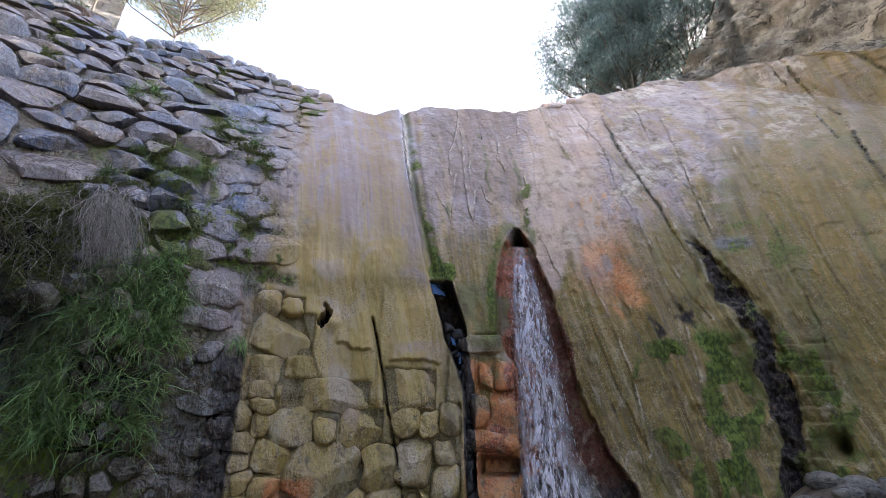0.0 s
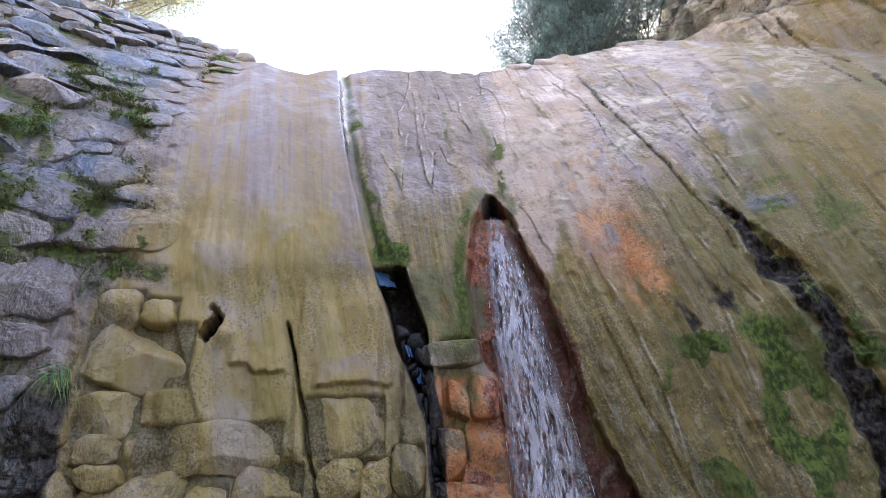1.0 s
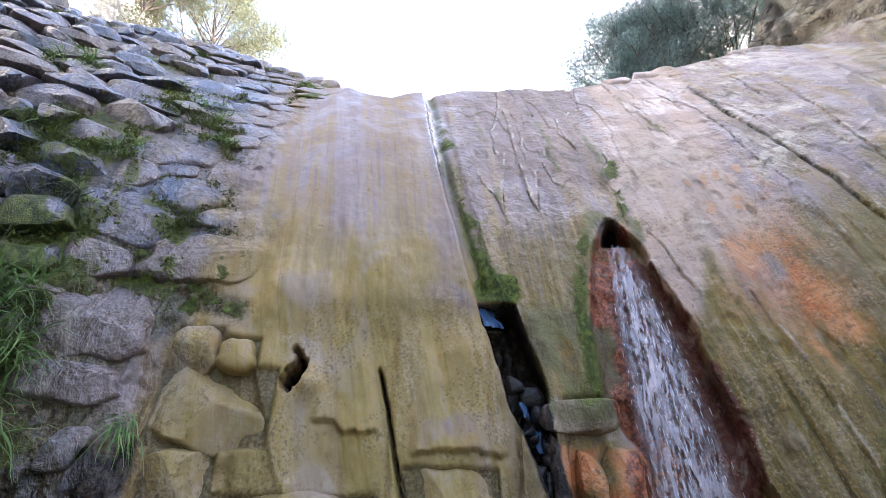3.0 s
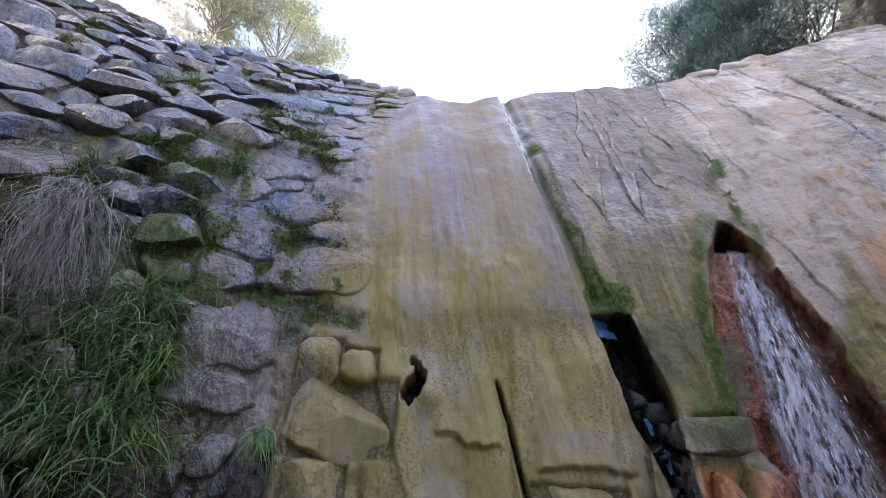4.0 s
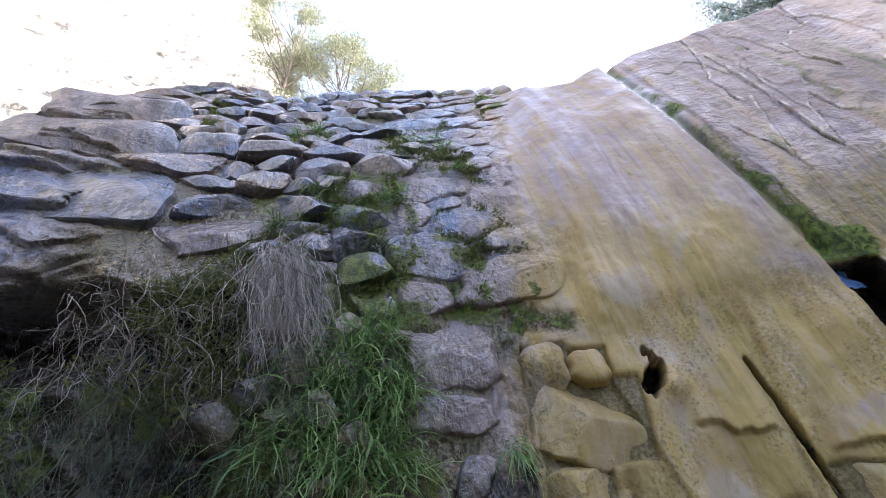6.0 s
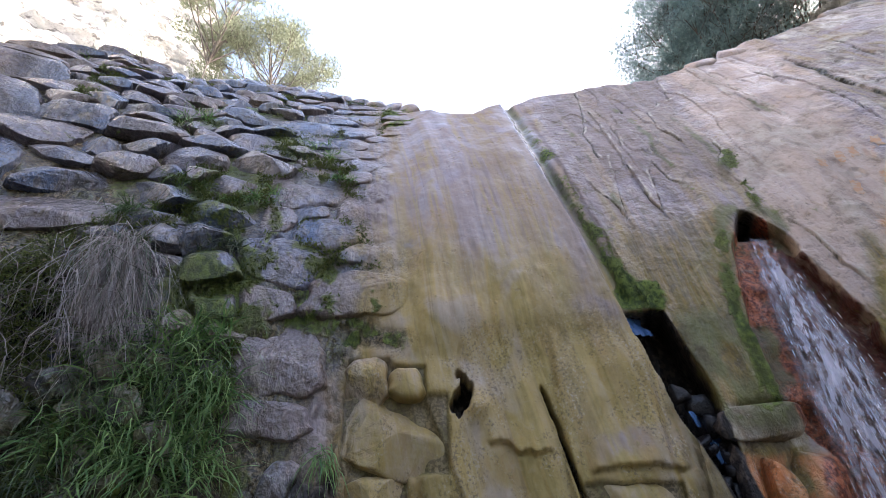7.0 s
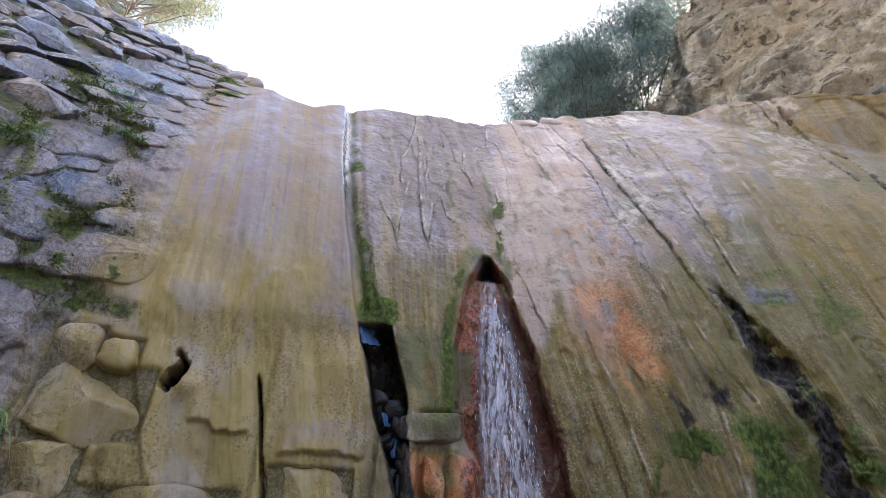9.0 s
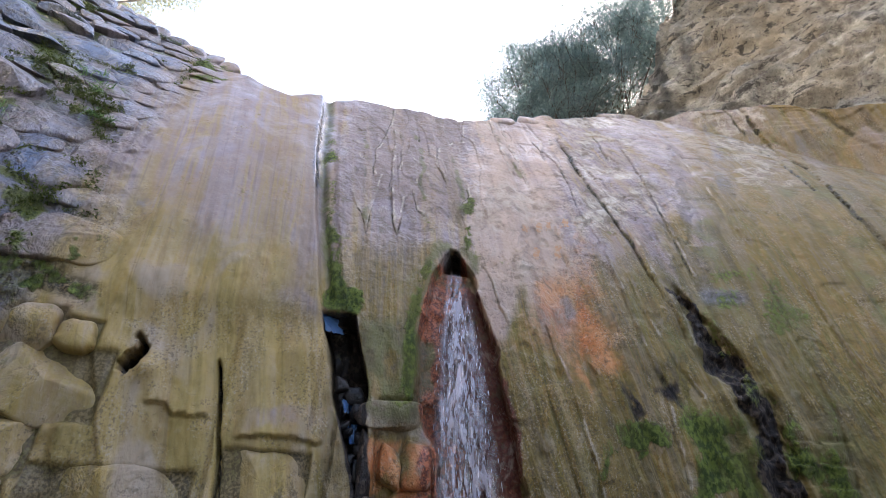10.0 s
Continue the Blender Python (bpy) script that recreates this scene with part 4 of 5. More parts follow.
# ---- the dam ----
def build_dam():
    u = np.concatenate([np.arange(-86, -52, 0.3), np.arange(-52, -26, 0.2), np.arange(-26, 24, 0.095), np.arange(24, 46, 0.12), np.arange(46, 58, 0.16), np.arange(58, 72.1, 0.35)])
    s = np.concatenate([np.arange(0.2, 0.7, 0.04), np.arange(0.7, 3.2, 0.0105), np.arange(3.2, 7.4, 0.012), np.linspace(7.6, 10.5, 24)])
    U, S = np.meshgrid(u, s)
    a = U * 0.062
    top = crest(U) + 0.05 * fbm(a * 4, 3.0, 61.0, 3) + 0.03 * np.sign(vnoise(a * 5, 8.0, 62.0)) * step(-20, -24, U) + 0.04 * vnoise(a * 2.5, 1.0, 63.0)
    over = np.maximum(S - (top - 0.16), 0)
    Z = np.minimum(S, top - 0.16) + 0.16 * (1 - np.exp(-over / 0.16))
    r = reach(U, np.minimum(S, top + 0.1)) - relief(U, np.minimum(S, top)) * step(0.5, 0.1, over) + 1.3 * np.maximum(over - 0.2, 0)
    # the far side falls back to the fill behind
    Z = Z - np.maximum(over - 2.0, 0) * 0.5
    sn, cs = np.sin(np.radians(U)), np.cos(np.radians(U))
    pts = np.stack([MID[0] + r * sn, MID[1] + r * cs, Z], -1)
    ob = grid_mesh("wall_dam", pts, ROCK)
    zz = np.minimum(S, top)
    crust = deposits(U, zz)
    joints = step(EDGE(zz) - 3, EDGE(zz) - 7, U) * step(-45, -41, U) * step(-0.12, 0.25, fbm(a * 3.5, zz * 3.5, 97.0, 4) + 0.35 * fbm(a * 14, zz * 14, 98.0, 3))
    crust["moss"] = np.maximum(crust["moss"], joints * (0.55 + 0.4 * step(-27, -31, U)))
    crust["moss"] = np.maximum(crust["moss"], 0.7 * mortar_strip(U, zz) * step(0.0, 0.2, fbm(a * 6, zz * 7, 103.0, 3)))
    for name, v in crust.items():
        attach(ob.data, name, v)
    bed = step(EDGE(zz) - 1.0, EDGE(zz) - 4.0, U) * step(-58, -54, U) * (0.25 + 0.75 * np.maximum(step(-27, -33, U + 2.0 * (zz - 2.6)), step(2.5, 2.3, zz + 0.1 * fbm(a * 5, zz * 5, 99.0, 3))))
    bed = np.maximum(bed, (0.15 + 0.3 * step(1.35, 1.1, zz)) * step(-22.5, -21.5, U) * step(6.6, 6.2, U) * step(0.02, -0.04, zz - np.interp(U, (-20, -17, -15, -11), (2.06, 2.0, 1.85, 1.26)) + 0.06 * fbm(U * 0.4, zz * 6, 3.0, 3)))
    bed = np.maximum(bed, 0.75 * low_joints(U, zz) * step(6.5, 6.0, U))
    bed = np.maximum(bed, mortar_strip(U, zz))
    attach(ob.data, "bed", bed)
    return tagged(ob, "leaning masonry dam face crusted with ochre, mauve and orange minerals", "wall", kind="structure")


dam = build_dam()


# ---- ground and far hillsides ----
def ground_z(U, R):
    """Height of the stream bed near the dam, with a gravel bank at its dry end."""
    x, y = MID[0] + R * np.sin(np.radians(U)), MID[1] + R * np.cos(np.radians(U))
    z = 0.06 + 0.125 * np.clip(y, 0, 4) + 0.10 * fbm(x * 0.9, y * 0.9, 71.0, 4) + 0.03 * fbm(x * 6, y * 6, 72.0, 3)
    return z + 0.44 * step(31, 44, U) * step(75, 58, U) * step(2.4, 3.9, R)


def build_ground():
    r = np.concatenate([np.linspace(0.02, 8, 120), np.geomspace(8.3, 900, 60)])
    u = np.linspace(-180, 180, 181)
    U, R = np.meshgrid(u, r)
    x, y = MID[0] + R * np.sin(np.radians(U)), MID[1] + R * np.cos(np.radians(U))
    z = ground_z(U, R)
    z = z + 0.35 * np.maximum(np.abs(x) - 4, 0) * step(60, 8, R) + 2.0 * fbm(x * 0.05, y * 0.05, 73.0, 3) * step(8, 40, R)
    ob = grid_mesh("ground", np.stack([x, y, z], -1), GRAVEL)
    return tagged(ob, "damp brown gravel and rubble of the stream bed", "ground", kind="structure")


def build_cliff(name, az, el, dist, lean, material, label, seed, rough_m, crown):
    """A rock hillside facing the dam: azimuth and elevation range in degrees as seen from MID, leaning away upwards."""
    A, E = np.meshgrid(np.linspace(*az, 420), np.linspace(0, 1, 330))
    base_z = el
    Z = base_z + (crown(A) - base_z) * E
    R = dist + lean * (Z - base_z)
    a = np.radians(A) * dist
    k = 14.0 / dist
    n = fbm(a * 0.22 * k, Z * 0.3 * k, seed, 5)
    for f, g in ((0.5, 0.45), (1.1, 0.28), (2.3, 0.16)):      # broken ledges and blocks
        q = vnoise((a + 0.35 * Z) * f * k + 0.6 * n, (Z - 0.3 * a) * 1.7 * f * k, seed + 3.0 * f)
        n = n + g * (np.round(q * 2.5) / 2.5 * 0.7 + 0.3 * q)
    R = R - rough_m * n
    pts = np.stack([MID[0] + R * np.sin(np.radians(A)), MID[1] + R * np.cos(np.radians(A)), Z], -1)
    back = pts[-1:] + np.array([0, 0, 0]) + (pts[-1:] - np.array([MID[0], MID[1], 0])) * np.array([0.5, 0.5, 0])
    pts = np.concatenate([pts, back])
    return tagged(grid_mesh(name, pts, material), label, "cliff", kind="structure")


ground = build_ground()
cliff_right = build_cliff("backdrop_cliff", (31.0, 100), 2.0, 13.5, 0.32, CLIFF, "brown broken cliff rising behind the dam", 81.0, 1.7,
                          lambda A: np.interp(A, (31, 33.5, 35, 37, 39.6, 41, 45, 49, 52, 56, 60), (12.6, 15.2, 16.2, 17.8, 19.8, 22.4, 25.6, 28.5, 31, 35, 38)) + 0.9 * fbm(A * 0.9, 2.0, 7.0, 4))
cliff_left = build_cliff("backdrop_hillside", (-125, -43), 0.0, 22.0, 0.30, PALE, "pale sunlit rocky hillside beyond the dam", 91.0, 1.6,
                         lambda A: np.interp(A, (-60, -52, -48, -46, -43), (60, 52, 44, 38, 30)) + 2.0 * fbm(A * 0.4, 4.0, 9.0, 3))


def build_slope():
    """The valley side that climbs behind the dam and carries the trees."""
    U, R = np.meshgrid(np.linspace(-62, 62, 120), np.concatenate([np.linspace(7.5, 34, 60), np.geomspace(36, 800, 24)]))
    x, y = MID[0] + R * np.sin(np.radians(U)), MID[1] + R * np.cos(np.radians(U))
    z = 4.4 + 0.58 * np.minimum(R - 7.5, 40) + 0.8 * fbm(x * 0.2, y * 0.2, 75.0, 4) - step(9, 7.5, R) * 2.5
    return tagged(grid_mesh("backdrop_slope", np.stack([x, y, z], -1), CLIFF), "brown earth slope climbing behind the dam", "slope", kind="structure")


slope = build_slope()


def build_shade_bank(name, az, dist, top, seed):
    A, Z = np.meshgrid(np.linspace(*az, 160), np.concatenate([np.linspace(-0.5, top, 90), [top + 0.1]]))
    R = dist + 0.22 * Z - 0.5 * fbm(A * 0.09, Z * 0.7, seed, 5) + 2.0 * (Z > top)
    pts = np.stack([MID[0] + R * np.sin(np.radians(A)), MID[1] + R * np.cos(np.radians(A)), Z], -1)
    return tagged(grid_mesh(name, pts, CLIFF), "unseen brown rock bank added to block skylight beside the gorge", "bank", kind="structure")


# both banks stand out of view, added to cut the skylight
build_shade_bank("unseen_bank_west", (-175, -80), 3.6, 11.0, 95.0)
build_shade_bank("unseen_bank_east", (70, 150), 6.4, 6.0, 96.0)


# ---- stones of the masonry ----
def lump(u0, u1, z0, z1, proud, seed, square=0.62, deep=0.55, around=22, up=13):
    """A weathered stone set in the face between azimuths u0, u1 and heights z0, z1: its vertices and faces."""
    uc, zc = (u0 + u1) / 2, (z0 + z1) / 2
    mid = spot(uc, zc)
    tu = spot(u1, zc) - spot(u0, zc)
    tz = spot(uc, z1) - spot(uc, z0)
    n = np.cross(tu, tz)
    n = n / np.linalg.norm(n)
    if n[1] > 0:
        n = -n
    half_n = deep * min(np.linalg.norm(tu), np.linalg.norm(tz)) * 0.5 + proud * 0.5
    rnd = np.random.RandomState(seed)
    skew, roll = rnd.uniform(-0.25, 0.25), rnd.uniform(-0.14, 0.14)
    th = np.linspace(0, 2 * np.pi, around, endpoint=False)
    ph = np.linspace(-np.pi / 2, np.pi / 2, up + 1)[1:-1]
    P, T = np.meshgrid(ph, th, indexing="ij")
    pw = lambda v, e: np.sign(v) * np.abs(v) ** e
    x, z, d = pw(np.cos(P), square) * pw(np.cos(T), square), pw(np.cos(P), square) * pw(np.sin(T), square), pw(np.sin(P), 0.8)
    taper = 1 + skew * z
    bump = 1 + 0.22 * fbm(x * 1.1 + seed, z * 1.1, d * 1.1, 2)
    q = np.stack([x * taper * bump, (z + roll * x) * bump, d * bump], -1)
    for _ in range(9):                              # broken flat faces
        c = rnd.normal(0, 1, 3) * (1, 1, 0.75)
        c = c / np.linalg.norm(c)
        q = q - np.maximum(q @ c - rnd.uniform(0.62, 0.92), 0)[..., None] * c * 0.9
    q = q * (1 + 0.05 * fbm(q[..., 0] * 4 + seed, q[..., 1] * 4, q[..., 2] * 4, 3, 1)[..., None])
    x, z, d = q[..., 0], q[..., 1], q[..., 2]
    pts = mid + 0.60 * x[..., None] * tu + 0.60 * z[..., None] * tz + (d * half_n + proud - half_n)[..., None] * n
    ends = [mid + n * (proud - 2 * half_n), mid + n * proud * 1.05 + 0.02 * tu]
    verts = np.concatenate([pts.reshape(-1, 3), ends])
    k, faces = len(ph), []
    for i in range(k - 1):
        for j in range(around):
            a, b = i * around + j, i * around + (j + 1) % around
            faces.append((a, b, b + around, a + around))
    for j in range(around):
        b = (j + 1) % around
        faces.append((b, j, k * around))
        faces.append(((k - 1) * around + j, (k - 1) * around + b, k * around + 1))
    return verts, faces


def turn_of(verts):
    """Azimuth and height of places."""
    return np.degrees(np.arctan2(verts[:, 0] - MID[0], verts[:, 1] - MID[1])), verts[:, 2]


def set_stone(box, proud, seed, **how):
    verts, faces = lump(*box, proud, seed, **how)
    ob = link_mesh("stone", verts.tolist(), faces, ROCK, dam)
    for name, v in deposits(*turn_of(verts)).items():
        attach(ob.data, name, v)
    return ob


SQUARE = ((6.9, 8.3, 1.30, 1.62), (8.5, 10.3, 1.40, 1.61), (10.5, 13.3, 1.42, 1.64), (7.3, 9.6, 1.14, 1.37), (9.8, 13.3, 1.16, 1.40), (7.4, 13.4, 0.99, 1.13), (8.0, 13.3, 0.62, 0.86), (6.6, 11.6, 1.66, 1.79))
LEFT = ((-30.1, -23.2, 1.88, 2.18), (-29.8, -23.9, 1.73, 1.86), (-26.7, -24.3, 1.50, 1.63), (-33.7, -30.9, 2.21, 2.38), (-45.4, -41.5, 1.70, 1.83),
        (-41.8, -39.2, 1.88, 1.97), (-42.5, -37.0, 2.87, 3.19), (-48.9, -41.6, 2.65, 2.90), (-50.1, -43.1, 2.92, 3.19), (-48.1, -45.4, 3.18, 3.37),
        (-44.8, -40.7, 3.14, 3.43), (-51.2, -46.3, 3.38, 3.63), (-49.9, -46.5, 3.68, 3.99), (-47.3, -44.4, 3.36, 3.60), (-44.9, -40.8, 3.66, 3.97),
        (-24.9, -21.4, 1.37, 1.56), (-27.6, -21.2, 1.20, 1.34), (-25.0, -21.0, 1.06, 1.17), (-26.7, -23.4, 0.96, 1.05), (-43.8, -40.7, 3.42, 3.64), (-40.4, -34.7, 3.31, 3.60), (-36.0, -31.2, 3.10, 3.26), (-35.2, -30.4, 2.79, 3.02), (-34.3, -28.4, 3.37, 3.62))
UPPER = ((-35.2, -30.2, 3.74, 4.10), (-30.9, -24.5, 4.23, 4.66), (-24.1, -20.7, 4.22, 4.68), (-36.2, -32.1, 4.45, 4.85), (-29.6, -23.5, 3.03, 3.35),
         (-23.2, -19.5, 2.85, 3.17), (-27.0, -21.9, 2.67, 2.93), (-30.8, -24.8, 2.46, 2.72), (-25.4, -16.4, 2.26, 2.52), (-58.0, -50.6, 2.78, 3.45), (-62.0, -52.0, 3.60, 4.25), (-59.0, -51.8, 4.35, 4.85))
for n, box in enumerate(SQUARE):
    set_stone(box, 0.015 + 0.02 * (n % 2), 140 + n, square=0.26, deep=0.8)
# the other stones fit one another: a power diagram over the face, in which large stones keep their size
SX, SZ = 0.068, 1.45
rnd = random.Random(5)


def seeds():
    out = []                                        # x, y, weight, azimuth, height, built
    for box in LOW + LEFT + UPPER:
        uc, zc = (box[0] + box[1]) / 2, (box[2] + box[3]) / 2
        r = 0.25 * ((box[1] - box[0]) * SX + (box[3] - box[2]) * SZ)
        out.append((uc * SX, zc * SZ, r * r, uc, zc, box))
    z, row = 0.18, 0
    while z < 6.4:
        dz = 0.125 if z < 1.6 else (0.16 if z < 2.6 else 0.20)
        du = 2.6 if z < 2.6 else 3.3
        u = -55 + (row % 2) * du / 2
        while u < 9:
            uc, zc = u + rnd.uniform(-0.32, 0.32) * du, z + rnd.uniform(-0.3, 0.3) * dz
            u += du * rnd.uniform(0.8, 1.25)
            if any(b[0] - 0.6 < uc < b[1] + 0.6 and b[2] - 0.03 < zc < b[3] + 0.03 for b in LOW + LEFT + UPPER):
                continue
            left = uc < float(EDGE(np.array(zc))) - (1.0 if zc > 2.3 else 0.0) and uc > (-55 if zc > 2.6 else -50)
            low = -22.5 < uc < 6.0 and zc < (1.6 if uc < -14.5 else 1.27) and rnd.random() < 0.6
            left = left and not (-31.5 < uc < -20.6 and zc < 1.78) and not (uc < -39 and zc < 1.95)
            brow = uc < -41 and 1.95 < zc < 2.6
            out.append((uc * SX, zc * SZ, 0.0055 * rnd.uniform(0.4, 1.5), uc, zc, (left or low) and not brow and float(mortar_strip(np.array(uc), np.array(zc))) < 0.4 and zc < float(crest(uc)) - 0.06))
        z += dz
        row += 1
    return out


def clip(poly, nx, ny, c):
    """The part of a convex polygon where nx x + ny y <= c."""
    out = []
    for (ax, ay), (bx, by) in zip(poly, poly[1:] + poly[:1]):
        fa, fb = nx * ax + ny * ay - c, nx * bx + ny * by - c
        if fa <= 0:
            out.append((ax, ay))
        if fa * fb < 0:
            t = fa / (fa - fb)
            out.append((ax + t * (bx - ax), ay + t * (by - ay)))
    return out


def cell_stone(k, all_seeds, arr):
    x, y, w, uc, zc, box = all_seeds[k]
    near = np.argsort((arr[:, 0] - x) ** 2 + (arr[:, 1] - y) ** 2)[1:26]
    poly = [(x - 0.5, y - 0.5), (x + 0.5, y - 0.5), (x + 0.5, y + 0.5), (x - 0.5, y + 0.5)]
    for j in near:
        xj, yj, wj = all_seeds[j][:3]
        poly = clip(poly, 2 * (xj - x), 2 * (yj - y), xj * xj + yj * yj - wj - x * x - y * y + w)
        if len(poly) < 3:
            return
    pillar = -31 < uc < -20.5 and zc < 2.2
    if box is not True and (pillar or uc > -23):       # a stone of known size keeps its own outline
        x0, x1, y0, y1 = (box[0] - 0.15) * SX, (box[1] + 0.15) * SX, (box[2] - 0.012) * SZ, (box[3] + 0.012) * SZ
        k4 = (0.2, 0.5, 0.8)
        ring = [(x0 + (x1 - x0) * q, y0) for q in k4] + [(x1, y0 + (y1 - y0) * q) for q in k4] + [(x1 - (x1 - x0) * q, y1) for q in k4] + [(x0, y1 - (y1 - y0) * q) for q in k4]
        poly = [(px_ + 0.012 * math.sin(17.0 * py_ + k), py_ + 0.016 * math.sin(13.0 * px_ + 2.0 * k)) for px_, py_ in ring]
    pts = np.array(poly)
    cen = pts.mean(0)
    size = np.sqrt(((pts - cen) ** 2).sum(1)).mean()
    if size < 0.035:
        return
    r = np.random.RandomState(2000 + k)
    flush = uc > float(EDGE(np.array(zc))) - 10 and zc > 2.15 or zc > 2.15 and uc > -31 and zc < 3.4
    low = uc > -22.5 and not flush
    plain = low or uc > -31 or size > 0.27
    flush = flush or pillar
    gap = 0.004 if low else 0.008 if flush else 0.006
    pts = cen + (pts - cen) * max(0.6, 1 - gap / size)
    pts = pts + r.normal(0, 0.05 * size, pts.shape)
    for cut in (0.16, 0.22, 0.25):                       # blunt the corners
        nxt = np.roll(pts, -1, 0)
        pts = np.stack([pts * (1 - cut) + nxt * cut, pts * cut + nxt * (1 - cut)], 1).reshape(-1, 2)
    off = pts - cen
    turn = off / np.linalg.norm(off, axis=1)[:, None]
    pts = cen + off * (1 + 0.16 * fbm(turn[:, 0] * 1.6 + 3.3 * k, turn[:, 1] * 1.6, 4.0, 3))[:, None]
    if flush:
        proud = (0.024 if zc > 2.5 else 0.036) * r.uniform(0.4, 1.4)
    elif low:
        proud = 0.042 * r.uniform(0.7, 1.4)
    else:
        proud = 0.075 * r.uniform(0.5, 1.6)
    tilt = r.normal(0, 0.16, 2) * (0.3 if flush or plain else 0.7) + np.array([0, (-0.07 if flush else -0.16) if zc > 2.2 else -0.05])
    n = len(pts)
    verts, rings = [], ((1.07, -1.6), (1.02, -0.5), (0.97, 0.15), (0.91, 0.52), (0.82, 0.78), (0.68, 0.93), (0.50, 1.0), (0.30, 1.03), (0.12, 1.04))
    hard = 0.12 if flush else (0.2 if plain else 0.38)
    chips = [(r.normal(0, hard, 2), proud * r.uniform(0.85, 1.35)) for _ in range(4 if flush or low else 7)]
    for scale, h in rings:
        q = cen + off_ring(pts, cen, scale)
        n1 = fbm(q[:, 0] * 7, q[:, 1] * 5, 5.0 + k, 2)
        rough = (0.014 if low or flush else 0.036) * n1 + (0.004 if flush or low else 0.018) * fbm(q[:, 0] * 17, q[:, 1] * 14, 6.0, 3)
        uu, zz = q[:, 0] / SX, q[:, 1] / SZ
        top = proud * h + (((q - cen) @ tilt) * (0.4 + 0.6 * (scale < 1)) + rough) * (1.0 if h > 0 else 0.4)
        for g, lid in chips:
            top = np.minimum(top, lid + (q - cen) @ g)
        verts.append(spot(uu, zz, swell(uu, zz) + np.maximum(top, -0.12) - 0.004))
    faces = [(i * n + j, i * n + (j + 1) % n, (i + 1) * n + (j + 1) % n, (i + 1) * n + j) for i in range(len(rings) - 1) for j in range(n)]
    last = (len(rings) - 1) * n
    verts = np.concatenate(verts + [np.mean(verts[-1], axis=0)[None]])
    faces += [(last + j, last + (j + 1) % n, len(verts) - 1) for j in range(n)]
    ob = link_mesh("stone", verts.tolist(), faces, ROCK, dam)
    if not (flush or low):
        ob.data.set_sharp_from_angle(angle=radians(28))
    crust = deposits(*turn_of(verts))
    if low and box is not True:
        crust["lime"] = np.maximum(crust["lime"], 0.25 + 0.35 * fbm(verts[:, 0] * 5, verts[:, 2] * 5, 2.0 + k, 3) + 0.15 * r.uniform(-1, 1))
    if not low:
        crust["moss"] = crust["moss"] * (0.95 if uc > -38 and 2.1 < zc < 2.75 else 0.6)
    for name, v in crust.items():
        attach(ob.data, name, v)


def off_ring(pts, cen, scale):
    return (pts - cen) * scale


SEEDS = seeds()


def lay_stones():
    found = SEEDS
    arr = np.array([f[:2] for f in found])
    for k, f in enumerate(found):
        if f[5]:
            cell_stone(k, found, arr)


lay_stones()


# ---- crest stones: blocks along the lip ----
for n, u in enumerate(np.arange(-46, -16, 2.1)):
    top = float(crest(u))
    w = 1.9 + 0.8 * ((n * 7) % 5) / 5
    set_stone((u - w / 2, u + w / 2, top - 0.17, top + 0.02 + 0.03 * ((n * 3) % 4)), 0.05, 800 + n, around=16, up=10)
for n, (u, w, h) in enumerate(((-0.2, 1.5, 0.16), (2.2, 2.2, 0.08), (6.0, 2.0, 0.07), (12.5, 1.6, 0.06), (18.5, 1.8, 0.1), (22.5, 2.2, 0.12), (24.6, 1.7, 0.1), (33.0, 2.2, 0.12))):
    top = float(crest(u))
    set_stone((u - w, u + w, top - 0.2, top + 0.45 * h), 0.02, 840 + n, around=20, up=10, square=0.5)


# ---- wet stones in the slot ----
def wet_material():
    m = Nodes("wet_black_rock")
    n = m.noise(14, 5)
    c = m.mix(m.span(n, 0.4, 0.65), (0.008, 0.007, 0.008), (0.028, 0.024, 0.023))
    return m.done(c, m.span(n, 0.3, 0.7, 0.22, 0.55), ((n, 0.7, 0.02), (m.noise(70, 4), 0.5, 0.006)), spec=0.25)


WET = wet_material()
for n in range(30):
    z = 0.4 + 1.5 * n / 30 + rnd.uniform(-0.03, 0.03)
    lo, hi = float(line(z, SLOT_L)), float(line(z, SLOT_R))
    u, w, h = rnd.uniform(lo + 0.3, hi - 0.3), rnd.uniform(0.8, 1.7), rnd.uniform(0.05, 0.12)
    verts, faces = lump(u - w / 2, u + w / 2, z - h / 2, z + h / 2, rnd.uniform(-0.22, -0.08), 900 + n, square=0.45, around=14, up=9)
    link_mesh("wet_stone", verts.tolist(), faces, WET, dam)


# ---- water ----
def water_material(name, color, rough, alpha_like):
    m = Nodes(name)
    n = m.noise(30, 4, 0.6, (1, 1, 0.3))
    m.put(m.bsdf, "IOR", 1.33), m.put(m.bsdf, "Transmission Weight", alpha_like)
    return m.done(color, rough, ((n, 0.6, 0.01),))


FILM = water_material("clear_water_film", (0.92, 0.9, 0.9), 0.08, 1.0)
FOAM = water_material("white_running_water", (0.80, 0.78, 0.84), 0.25, 0.45)
# blue of the reflected sky put into the colour of the slot's water
SKY_POOL = water_material("sky_tinted_water", (0.06, 0.13, 0.26), 0.08, 0.2)
FALL_L = ((13.3, 2.70), (13.0, 2.42), (12.9, 1.78), (13.3, 1.3), (13.3, 0.74), (13.6, 0.3))
FALL_R = ((14.7, 2.70), (16.1, 2.43), (18.0, 1.79), (19.2, 1.3), (20.0, 1.0), (22.2, 0.74), (23.4, 0.3))


